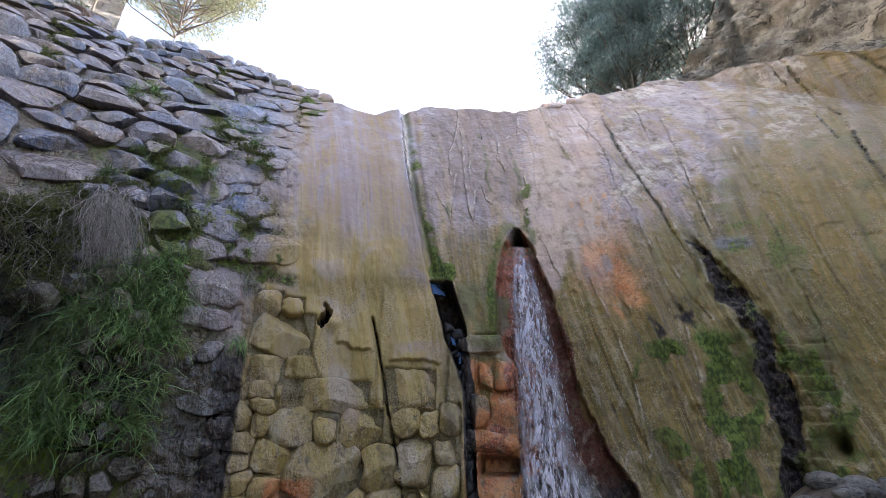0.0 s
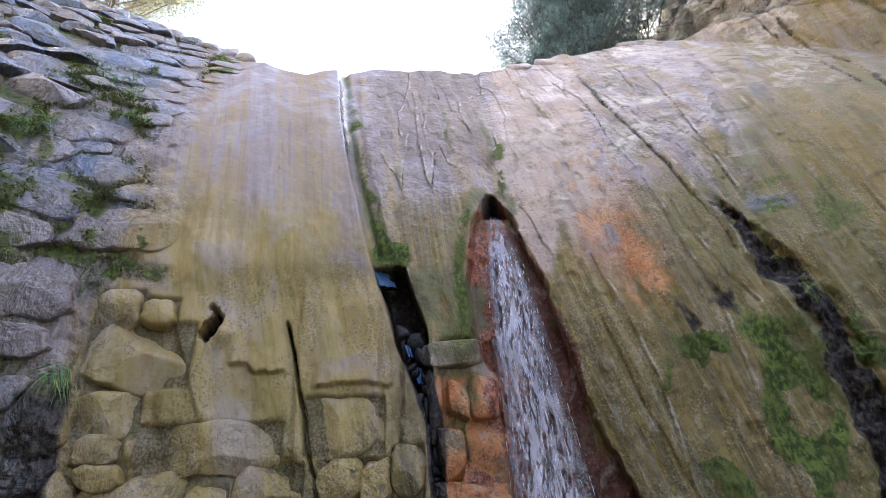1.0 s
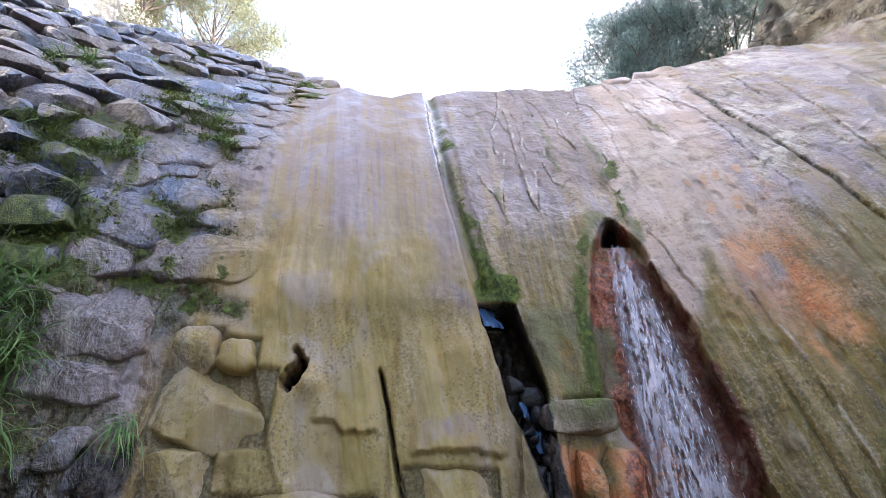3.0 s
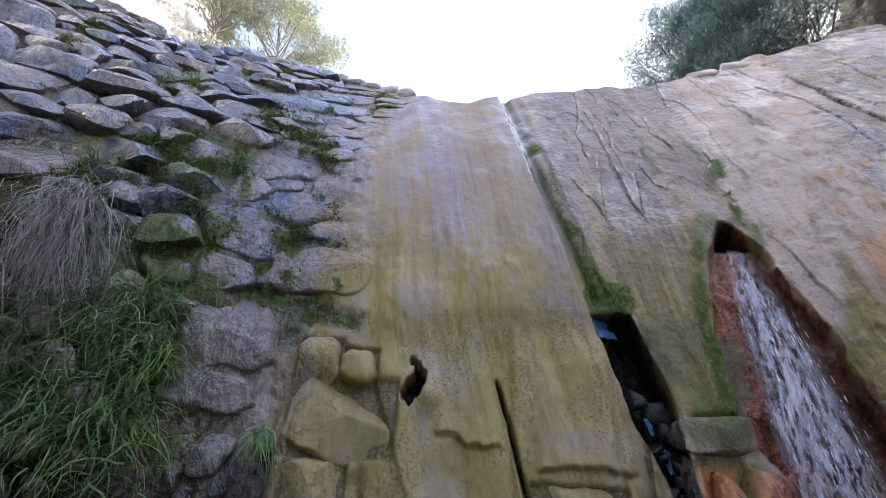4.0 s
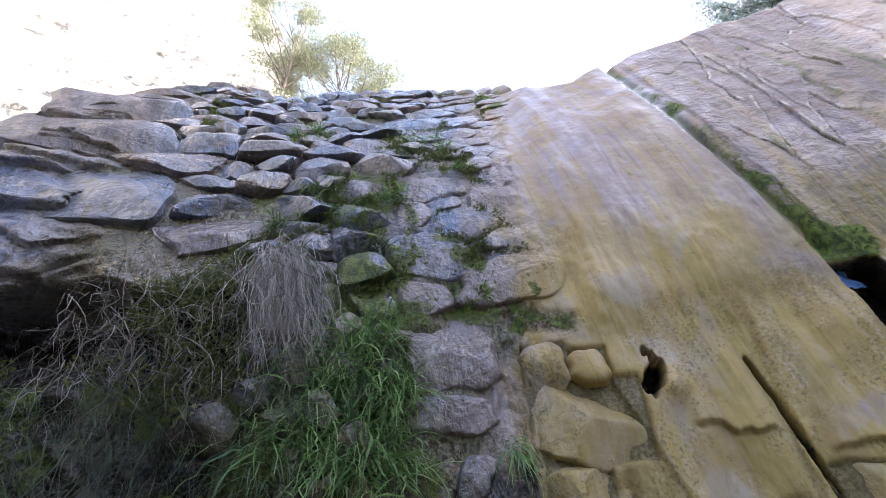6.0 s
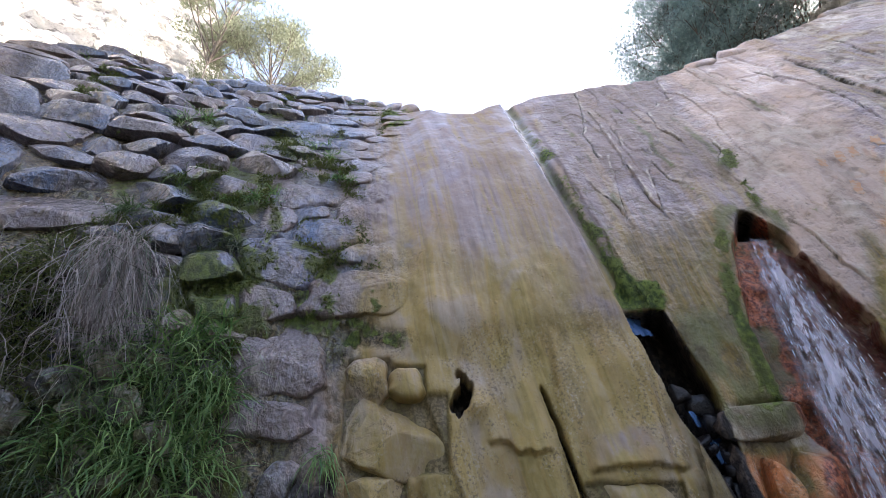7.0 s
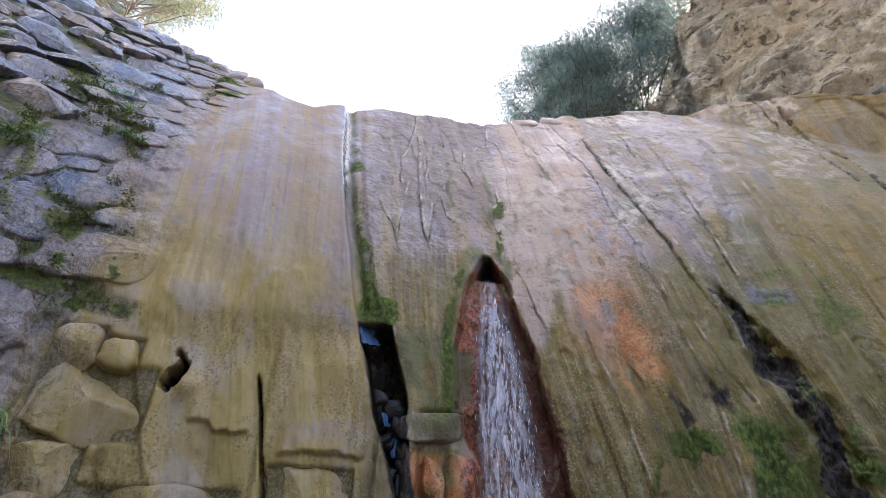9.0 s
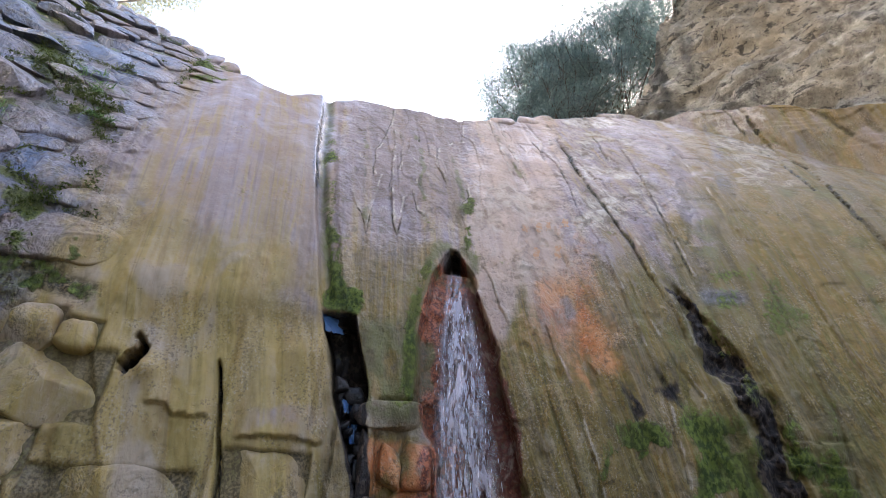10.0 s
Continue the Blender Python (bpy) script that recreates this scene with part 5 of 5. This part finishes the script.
def fall_place(k, z, out):
    """A place in the fall: k from 0 (one edge) to 1 (the other), height z, standing out from the channel's bed."""
    lo, hi = line(z, FALL_L), line(z, FALL_R)
    u = lo + (hi - lo) * k
    return spot(u, z, -0.13 - 0.28 * step(2.66, 2.76, z) + out + 0.10 * step(2.4, 0.6, z))


def running_water():
    """White broken water: drawn-out strands, clear between them."""
    m = Nodes("running_water")
    at, v = m.t.nodes.new("ShaderNodeSeparateXYZ"), m.t.nodes.new("ShaderNodeCombineXYZ")
    m.t.links.new(m.position(), at.inputs[0])
    masks = []
    for across, along, lo, hi in ((26.0, 6.5, 0.525, 0.60), (64.0, 15.0, 0.54, 0.63)):
        v, n = m.t.nodes.new("ShaderNodeCombineXYZ"), m.t.nodes.new("ShaderNodeTexNoise")
        m.t.links.new(m.math("MULTIPLY", m.attr("across"), across), v.inputs[0])
        m.t.links.new(m.math("MULTIPLY", at.outputs[2], along), v.inputs[1])
        m.t.links.new(m.attr("layer"), v.inputs[2])
        m.t.links.new(v.outputs[0], n.inputs["Vector"])
        n.inputs["Scale"].default_value, n.inputs["Detail"].default_value, n.inputs["Distortion"].default_value = 1.0, 3.0, 0.5
        masks.append(m.span(n.outputs["Fac"], lo, hi))
    white = m.math("MULTIPLY", m.math("MAXIMUM", masks[0], m.math("MULTIPLY", masks[1], 0.8)), m.attr("body"))
    mat = m.done((0.74, 0.66, 0.72), 0.15, ((masks[0], 0.5, 0.01),))
    clear = m.t.nodes.new("ShaderNodeBsdfTransparent")
    both = m.t.nodes.new("ShaderNodeMixShader")
    m.put(both, 0, white)
    m.t.links.new(clear.outputs[0], both.inputs[1]), m.t.links.new(m.bsdf.outputs[0], both.inputs[2])
    m.t.links.new(both.outputs[0], m.t.nodes["Material Output"].inputs[0])
    return mat


def build_fall():
    base = new("waterfall")
    base.location = spot(18.0, 0.4).tolist()
    inv = Matrix.Translation(base.location).inverted()
    zs, ks = np.linspace(0.3, 2.70, 196), np.linspace(0, 1, 40)
    K, Z = np.meshgrid(ks, zs)
    film = grid_mesh("water_film", fall_place(K, Z, 0.03 + 0.012 * fbm(K * 9, Z * 4, 4.0, 3)), FILM, base)
    film.matrix_parent_inverse, film.visible_shadow = inv, False
    running = running_water()
    for layer, out in ((0, 0.04), (1, 0.055), (2, 0.075)):
        lumpy = 0.014 * fbm(K * 7, Z * 5, 4.0 + layer, 3)
        ob = grid_mesh("running_water", fall_place(K, Z, out + lumpy), running, base)
        ob.matrix_parent_inverse = inv
        wide = np.radians(line(Z, FALL_R) - line(Z, FALL_L)) * 3.4
        attach(ob.data, "across", K * wide + 3.7 * layer)
        attach(ob.data, "layer", 0 * K + 5.0 * layer)
        edge = step(0.0, 0.16, K) * step(1.0, 0.78, K) * step(2.71, 2.6, Z)
        core = 0.50 + 0.42 * np.exp(-(((K - 0.45) / 0.3) ** 2))
        attach(ob.data, "body", edge * core * (0.66, 0.46, 0.36)[layer])
    verts, faces = [], []
    r = random.Random(9)
    for n in range(420):                            # loose drops and threads
        z1, k = 0.4 + 2.0 * r.random(), min(max(r.gauss(0.5, 0.3), 0.0), 1.0)
        length, wide = r.uniform(0.008, 0.045), r.uniform(0.0012, 0.003)
        c = fall_place(np.full(4, k), np.linspace(z1, z1 - length, 4), 0.085 + 0.03 * r.random())
        for i in range(4):
            w, o = wide * (0.35, 1.0, 0.9, 0.2)[i], len(verts)
            for ang in (0, 2.094, 4.189):
                verts.append((c[i][0] + w * math.cos(ang), c[i][1] + w * math.sin(ang), c[i][2]))
            if i:
                for q in range(3):
                    faces.append((o - 3 + q, o - 3 + (q + 1) % 3, o + (q + 1) % 3, o + q))
    drops = link_mesh("water_drops", verts, faces, FOAM, base)
    drops.matrix_parent_inverse = inv
    drops["kind"] = "stuff"
    return tagged(base, "thin white waterfall running down a rust-red channel", "waterfall", kind="stuff")


build_fall()


def slot_glint(z0, z1, start, wide, deep):
    """A sheet in the blue of reflected sky between heights z0 and z1 in the slot, from a share of its width."""
    K, Z = np.meshgrid(np.linspace(0, 1, 14), np.linspace(z0, z1, 10))
    span = line(Z, SLOT_R) - line(Z, SLOT_L)
    u = line(Z, SLOT_L) + start * span + K * wide * (1 + 0.4 * fbm(Z * 30, z0, 1.0, 2)) + 0.2 * fbm(K * 4, Z * 25, 3.0 + z0, 2)
    pts = spot(u, Z + 0.02 * fbm(K * 5, 2.0 + z0, 5.0, 2), -deep - 0.07 * K + 0.03 * fbm(K * 6, Z * 20, 2.0 + z0, 3))
    return tagged(grid_mesh("water_glint", pts, SKY_POOL), "small water patch in a dark slot, sky reflection in its blue", "water", kind="stuff")


slot_glint(2.15, 2.25, 0.0, 1.5, 0.05)
# the two lower sheets stand in for blue glints on wet rock
slot_glint(1.74, 1.80, 0.25, 0.7, 0.05)
slot_glint(1.60, 1.69, 0.30, 1.0, 0.04)


# ---- plants ----
def plant_material(name, a, b, rough=0.6, through=0.35):
    m = Nodes(name)
    c = m.mix(m.island(), a, b)
    c = m.mix(m.span(m.noise(25, 3), 0.4, 0.7, 0, 0.5), c, tuple(v * 0.55 for v in a))
    mat = m.done(c, rough)
    glow = m.t.nodes.new("ShaderNodeBsdfTranslucent")      # light that passes through thin leaves
    m.put(glow, "Color", c)
    both = m.t.nodes.new("ShaderNodeMixShader")
    both.inputs[0].default_value = through
    m.t.links.new(m.bsdf.outputs[0], both.inputs[1]), m.t.links.new(glow.outputs[0], both.inputs[2])
    m.t.links.new(both.outputs[0], m.t.nodes["Material Output"].inputs[0])
    return mat


GREEN = plant_material("green_grass", (0.085, 0.20, 0.06), (0.29, 0.43, 0.15))
DULL = plant_material("dull_grass", (0.05, 0.075, 0.045), (0.12, 0.15, 0.08))
STRAW = plant_material("dry_grass", (0.19, 0.15, 0.135), (0.45, 0.42, 0.40))
TUFT = plant_material("moss_tufts", (0.05, 0.072, 0.016), (0.15, 0.175, 0.042), 0.9)
LEAF = plant_material("herb_leaves", (0.07, 0.13, 0.035), (0.13, 0.2, 0.06))


def blade(verts, faces, root, out, drop, length, width, r, bend=1.0, segs=7, wave=0.16):
    """One blade that grows along out and bows over towards drop."""
    side = Vector(out).cross(Vector((0, 0, 1)))
    side = (side.normalized() if side.length > 1e-4 else Vector((1, 0, 0))) + Vector((r.gauss(0, 0.4), r.gauss(0, 0.4), r.gauss(0, 0.4)))
    side.normalize()
    p, d = Vector(root), Vector(out).normalized()
    h = length / segs
    o = len(verts)
    for i in range(segs + 1):
        w = width * (1 - (i / segs) ** 1.5) + 0.0004
        verts.append(tuple(p + side * w)), verts.append(tuple(p - side * w))
        if i:
            faces.append((o + 2 * i - 2, o + 2 * i - 1, o + 2 * i + 1, o + 2 * i))
        d = (d + Vector(drop) * (bend / segs) + Vector((r.gauss(0, wave), r.gauss(0, wave), r.gauss(0, wave)))).normalized()
        p = p + d * h


def grass(name, label, mat, count, area, length, width, seed, out=0.7, up=0.3, bend=1.8, proud=0.02, spread=0.5, clumps=0, category="grass", wave=0.16, drop=(0, 0, -1)):
    """A clump of blades rooted on the face in area (u0, u1, z0, z1)."""
    r = random.Random(seed)
    verts, faces = [], []
    cores = [(r.uniform(area[0], area[1]), r.uniform(area[2], area[3])) for _ in range(clumps)]
    us, zs = [], []
    for _ in range(count):
        if cores:
            c = r.choice(cores)
            us.append(r.gauss(c[0], (area[1] - area[0]) * 0.06)), zs.append(r.gauss(c[1], (area[3] - area[2]) * 0.06))
        else:
            us.append(r.uniform(area[0], area[1])), zs.append(r.uniform(area[2], area[3]))
    hollow = relief(np.array(us), np.array(zs))
    roots = spot(np.array(us), np.array(zs), np.maximum(hollow, -0.25) + proud)
    for root, u in zip(roots, us):
        n = Vector((-math.sin(radians(u)), -math.cos(radians(u)), 0))
        t = Vector((math.cos(radians(u)), -math.sin(radians(u)), 0))
        o = n * out + Vector((0, 0, up)) + t * r.gauss(0, spread) + Vector((0, 0, r.gauss(0, 0.25)))
        blade(verts, faces, root, o, drop, length * r.uniform(0.5, 1.2), width * r.uniform(0.6, 1.3), r, bend * r.uniform(0.6, 1.4), wave=wave)
    ob = link_mesh(name, verts, faces, mat)
    return tagged(ob, label, category, kind="stuff")


grass("hanging_dry_grass", "pale dry grass hanging in a long tress over the stones", STRAW, 720, (-40.9, -39.5, 2.50, 2.62), 0.66, 0.0018, 1, 0.25, 0.3, 11.0, 0.05, 0.10, wave=0.5, drop=(0.38, -0.18, -0.9))
grass("hanging_dry_grass", "pale dry grass hanging in a long tress over the stones", DULL, 260, (-41.0, -39.0, 2.50, 2.62), 0.62, 0.0018, 2, 0.25, 0.2, 10.0, 0.05, 0.16, wave=0.55, drop=(0.38, -0.18, -0.9))
grass("grass_clump", "lush green grass drooping between the lower stones", GREEN, 1100, (-38.5, -30.2, 1.62, 2.14), 0.25, 0.0034, 3, 0.7, 0.9, 1.9, 0.05, 1.3, 60, wave=0.24)
grass("grass_clump", "lush green grass drooping between the lower stones", GREEN, 1100, (-42, -30.5, 1.0, 1.75), 0.26, 0.0034, 4, 0.7, 0.9, 1.9, 0.05, 1.3, 70, wave=0.24)
grass("grass_clump", "lush green grass drooping between the lower stones", DULL, 420, (-39.5, -30.5, 1.2, 2.1), 0.26, 0.0026, 5, 0.8, 0.3, 2.0, 0.04, 1.2, 40, wave=0.3)
grass("thin_grass", "dark thin grass in the hollow under the brow", DULL, 1700, (-58, -39, 1.1, 2.0), 0.30, 0.0016, 6, 0.8, 0.2, 2.0, 0.06, 1.0, 80)
grass("thin_grass", "bright green moss grass in the corner of the hollow", GREEN, 160, (-60, -54, 1.45, 1.9), 0.16, 0.0024, 7, 0.8, 0.2, 2.0, 0.02, 0.9, 14)
grass("dry_stems", "tangled dry stems trailing from the rock brow", STRAW, 330, (-54, -40, 1.95, 2.42), 0.42, 0.0016, 8, 0.4, 0.1, 3.6, 0.30, 1.6, wave=0.6, category="stems")
grass("dry_stems", "tangled dry stems trailing from the rock brow", DULL, 260, (-51, -42, 1.75, 2.4), 0.45, 0.0015, 9, 0.5, 0.1, 2.4, 0.22, 1.6, wave=0.4, category="stems")
grass("grass_tuft", "small green tuft rooted in a joint of the masonry", GREEN, 46, (-23.2, -22.2, 1.63, 1.70), 0.17, 0.0026, 10, 0.8, 0.1, 2.4, 0.03, 0.8)
for n, (u0, u1, z0, z1, c, size) in enumerate(((-41.2, -38.2, 3.95, 4.35, 110, 0.20), (-38.5, -35.5, 2.95, 3.3, 90, 0.22), (-35.5, -31.5, 2.58, 2.78, 110, 0.16), (-33.8, -29.5, 3.02, 3.12, 90, 0.13),
                                               (-41.5, -38.0, 2.74, 2.86, 120, 0.16), (-30.5, -27.0, 3.62, 3.82, 90, 0.12), (-27.5, -24.5, 3.68, 4.0, 80, 0.12), (-49.5, -47.5, 5.9, 6.1, 60, 0.2),
                                               (-32, -30, 4.9, 5.1, 40, 0.12), (-24.5, -22.5, 3.3, 3.45, 60, 0.10), (-53, -50, 5.2, 5.6, 50, 0.15), (-36.5, -33.0, 3.62, 3.72, 70, 0.13))):
    grass("grass_tuft", "small green tuft rooted in a joint of the masonry", (GREEN, LEAF, DULL)[n % 3], c, (u0, u1, z0, z1), size, 0.0026, 20 + n, 0.7, 0.5, 2.0, 0.03, 0.7, 7)


def joint_places(r, count):
    """Places in the joints of the left-hand masonry, in patches."""
    found = np.array([f[:3] for f in SEEDS])
    u, z = r.uniform(-50, -19, 120000), r.uniform(1.5, 5.6, 120000)
    x, y = u * SX, z * SZ
    first, second = np.full(len(u), 9.0), np.full(len(u), 9.0)
    for sx, sy, sw in found[found[:, 0] < -1.1]:
        p = (x - sx) ** 2 + (y - sy) ** 2 - sw
        second = np.minimum(second, np.maximum(first, p))
        first = np.minimum(first, p)
    ok = (second - first < 0.022) & (z < crest(u) - 0.1) & (u < EDGE(z) - 2.5) & (fbm(u * 0.16, z * 2.6, 77.0, 3) > 0.12 + 0.14 * step(3.2, 3.8, z))
    return u[ok][:count], z[ok][:count]


def moss_cover():
    """Short tufts wherever the moss is thick."""
    r = np.random.RandomState(4)
    u, z = r.uniform(-60, 46, 90000), r.uniform(0.4, 5.3, 90000)
    w = deposits(u, z)["moss"]
    keep = w > r.uniform(0.45, 1.1, len(w))
    u, z = u[keep][:9000], z[keep][:9000]
    many = len(u)
    ju, jz = joint_places(r, 9000)
    u, z = np.concatenate([u, ju]), np.concatenate([z, jz])
    lie = np.where(u < -22, np.maximum(relief(u, z), swell(u, z) + 0.03), relief(u, z))
    roots = spot(u, z, lie - 0.004)
    n = np.stack([-np.sin(np.radians(u)), -np.cos(np.radians(u)), 0.5 + 0 * u], -1)
    verts, faces = [], []
    for i, (p, d) in enumerate(zip(roots, n)):
        k = 0.35 if i >= many else (0.45 if u[i] < -20 else 0.32)
        for _ in range(5):
            tip = p + (d * r.uniform(0.010, 0.028) + r.normal(0, 0.012, 3)) * k
            p = p + r.normal(0, 0.006, 3)
            side = r.normal(0, 0.006, 3) * k
            o = len(verts)
            verts += [tuple(p + side), tuple(p - side), tuple(tip)]
            faces.append((o, o + 1, o + 2))
    return tagged(link_mesh("moss_cover", verts, faces, TUFT, smooth=False), "soft green moss cushions on damp stone", "moss", kind="stuff")


moss_cover()


# ---- trees on the slope ----
def bark_material():
    m = Nodes("pine_bark")
    n = m.noise(4, 6, 0.7, (1, 1, 0.3))
    return m.done(m.mix(m.span(n, 0.4, 0.65), (0.075, 0.065, 0.058), (0.18, 0.155, 0.135)), 0.95, ((n, 0.9, 0.05),))


BARK = bark_material()
NEEDLE = plant_material("pine_needles", (0.13, 0.205, 0.205), (0.29, 0.40, 0.385), 0.7, 0.55)
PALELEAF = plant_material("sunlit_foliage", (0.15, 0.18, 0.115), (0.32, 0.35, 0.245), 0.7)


def tube(verts, faces, a, b, ra, rb, sides=7):
    a, b = Vector(a), Vector(b)
    q = (b - a).to_track_quat("Z", "Y")
    o = len(verts)
    for p, rad in ((a, ra), (b, rb)):
        for i in range(sides):
            t = 2 * math.pi * i / sides
            verts.append(tuple(p + q @ Vector((rad * math.cos(t), rad * math.sin(t), 0))))
    for i in range(sides):
        faces.append((o + i, o + (i + 1) % sides, o + sides + (i + 1) % sides, o + sides + i))


def tree(label, foot, height, crown_from, radius, pads, needles, mat, seed, tuft_len, wide=0.30, thick=0.45, stout=0.016):
    """A tree whose crown is made of many leafy pads, each at the end of a limb."""
    r = random.Random(seed)
    root = new("pine_tree" if mat is NEEDLE else "broadleaf_tree")
    root.location = foot
    wood, wf, leaf, lf = [], [], [], []
    pts = [Vector((0, 0, -1.2))]
    for i in range(1, 9):
        pts.append(Vector((r.gauss(0, 0.10) * i * 0.4, r.gauss(0, 0.10) * i * 0.4, height * 0.93 * i / 8)))
    for i in range(8):
        tube(wood, wf, pts[i], pts[i + 1], stout * height * (1 - i / 8.6), stout * height * (1 - (i + 1) / 8.6), 9)
    for n in range(pads):
        e = (n + r.random()) / pads
        h = crown_from + (1 - crown_from) * e
        girth = math.sqrt(max(0.06, 1 - (e * 1.5 - 0.55) ** 2))
        ang = n * 2.39996 + r.uniform(-0.4, 0.4)
        off = radius * girth * math.sqrt(r.uniform(0.12, 1.0)) * r.uniform(0.85, 1.12)
        hub = Vector((off * math.cos(ang), off * math.sin(ang), height * h + r.gauss(0, 0.02) * height))
        low = max(0.3, h - 0.10 - 0.12 * off / radius)
        k = min(int(low / 0.93 * 8), 7)
        start = pts[k].lerp(pts[k + 1], min(1.0, low / 0.93 * 8 - k))
        elbow = start.lerp(hub, 0.55) - Vector((0, 0, 0.05 * off)) + Vector((r.gauss(0, 0.05), r.gauss(0, 0.05), 0)) * off
        tube(wood, wf, start, elbow, 0.006 * height * (1.35 - h), 0.004 * height * (1.35 - h), 6)
        tube(wood, wf, elbow, hub, 0.004 * height * (1.35 - h), 0.012, 5)
        size = radius * wide * r.uniform(0.65, 1.25)
        for _ in range(7):                              # twigs in the pad
            twig = hub + Vector((r.gauss(0, 0.6), r.gauss(0, 0.6), r.gauss(0.1, 0.25))) * size
            tube(wood, wf, elbow.lerp(hub, r.uniform(0.5, 1)), twig, 0.016, 0.006, 4)
        for _ in range(needles):
            d = Vector((r.gauss(0, 1), r.gauss(0, 1), r.gauss(0, 1))).normalized() * (r.random() ** 0.45)
            p = hub + Vector((d.x, d.y, d.z * thick)) * size
            for _ in range(3):
                q = Vector((r.gauss(0, 1), r.gauss(0, 1), r.gauss(0.4, 0.7))).normalized()
                s = q.orthogonal().normalized() * tuft_len * 0.22
                o = len(leaf)
                leaf.extend((tuple(p + s), tuple(p - s), tuple(p + q * tuft_len * r.uniform(0.6, 1.2))))
                lf.append((o, o + 1, o + 2))
    for name, v, f, m, sm in (("trunk", wood, wf, BARK, True), ("crown", leaf, lf, mat, False)):
        link_mesh(name, v, f, m, root, smooth=sm)
    return tagged(root, label, "tree")


def far(az, r, z):
    return (0.1 + r * math.sin(radians(az)), 1.1 + r * math.cos(radians(az)), z)


tree("dark green pine tree with a dense layered crown", far(22.0, 24, 14.2), 13.8, 0.48, 3.3, 64, 350, NEEDLE, 41, 0.17, 0.46, 0.42)
tree("dark green pine tree with a low spreading crown", far(27.5, 23, 13.6), 13.4, 0.44, 3.4, 64, 350, NEEDLE, 47, 0.17, 0.46, 0.42)
tree("dark green pine tree leaning against the cliff", far(35.0, 25, 14.6), 15.0, 0.42, 5.0, 92, 480, NEEDLE, 42, 0.19, 0.40, 0.42)
tree("dark green pine tree standing high on the slope", far(43.5, 29, 16.4), 22.5, 0.62, 5.8, 66, 420, NEEDLE, 43, 0.20, 0.34, 0.4)
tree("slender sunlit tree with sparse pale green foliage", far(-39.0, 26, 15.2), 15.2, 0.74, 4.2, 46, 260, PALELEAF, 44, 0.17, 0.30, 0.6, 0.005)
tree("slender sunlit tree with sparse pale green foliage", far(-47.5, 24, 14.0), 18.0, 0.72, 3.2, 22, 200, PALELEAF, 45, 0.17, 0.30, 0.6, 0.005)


# ---- rubble at the foot ----
def rubble():
    r = random.Random(31)
    for n in range(96):
        u = r.uniform(32, 54) if n < 66 else r.uniform(-30, 26)
        rad = float(reach(u, 0.7)) - r.uniform(0.02, 0.75) * (1.0 if n < 66 else 0.7)
        x, y = MID[0] + rad * math.sin(radians(u)), MID[1] + rad * math.cos(radians(u))
        size = r.uniform(0.02, 0.06) if n % 6 else r.uniform(0.07, 0.12)
        P, T = np.meshgrid(np.linspace(0, np.pi, 8), np.linspace(0, 2 * np.pi, 13)[:-1], indexing="ij")
        v = np.stack([np.sin(P) * np.cos(T), np.sin(P) * np.sin(T), np.cos(P)], -1)
        v = v * (1 + 0.28 * fbm(v[..., 0] + n * 3.7, v[..., 1], v[..., 2], 3)[..., None]) * size * np.array([1, r.uniform(0.6, 0.9), r.uniform(0.4, 0.7)])
        faces = [(i * 12 + j, i * 12 + (j + 1) % 12, (i + 1) * 12 + (j + 1) % 12, (i + 1) * 12 + j) for i in range(7) for j in range(12)]
        ob = link_mesh("loose_stone", v.reshape(-1, 3).tolist(), faces, PEBBLE)
        ob.matrix_world = pose(x, y, float(ground_z(np.array(u), np.array(rad))) + 0.2 * size, 0, 0, r.uniform(0, 360))
        tagged(ob, "grey-brown loose stone lying at the foot of the dam", "stone", "loose stones at the foot")


PEBBLE = plain_rock("grey_pebble", (0.14, 0.135, 0.13), (0.28, 0.26, 0.24), (0.22, 0.18, 0.14), 8.0)
rubble()


# ---- faded painted strokes on the orange crust: writing too worn to read, as plain bars ----
def painted_marks():
    m = Nodes("faded_orange_paint")
    n = m.noise(30, 4)
    paint = m.done(m.mix(m.span(n, 0.4, 0.6), (0.40, 0.215, 0.115), (0.37, 0.275, 0.20)), 0.8, ((n, 0.5, 0.006),))
    base = new("painted_marks")
    base.location = spot(24.0, 2.7).tolist()
    inv = Matrix.Translation(base.location).inverted()
    r = random.Random(12)
    for u, z, w, h in ((21.4, 3.15, 0.34, 0.05), (22.9, 3.19, 0.34, 0.06), (24.0, 3.21, 0.32, 0.06), (25.8, 3.26, 0.34, 0.06), (22.5, 2.90, 0.36, 0.06), (24.8, 2.94, 0.38, 0.07)):
        K, Z = np.meshgrid(np.linspace(-1, 1, 7), np.linspace(-1, 1, 9))
        uu = u + w * K * (0.8 + 0.5 * fbm(Z * 2 + u, 1.0, 1.0, 2)) + 0.3 * fbm(Z * 1.5, u, 2.0, 2)
        zz = z + h * Z * (0.9 + 0.4 * fbm(K * 2, u, 5.0, 2))
        ob = grid_mesh("bar", spot(uu, zz, relief(uu, zz) + 0.004), paint, base)
        ob.matrix_parent_inverse = inv
    return tagged(base, "faded orange painted strokes on the pale crust", "painted marks")


painted_marks()
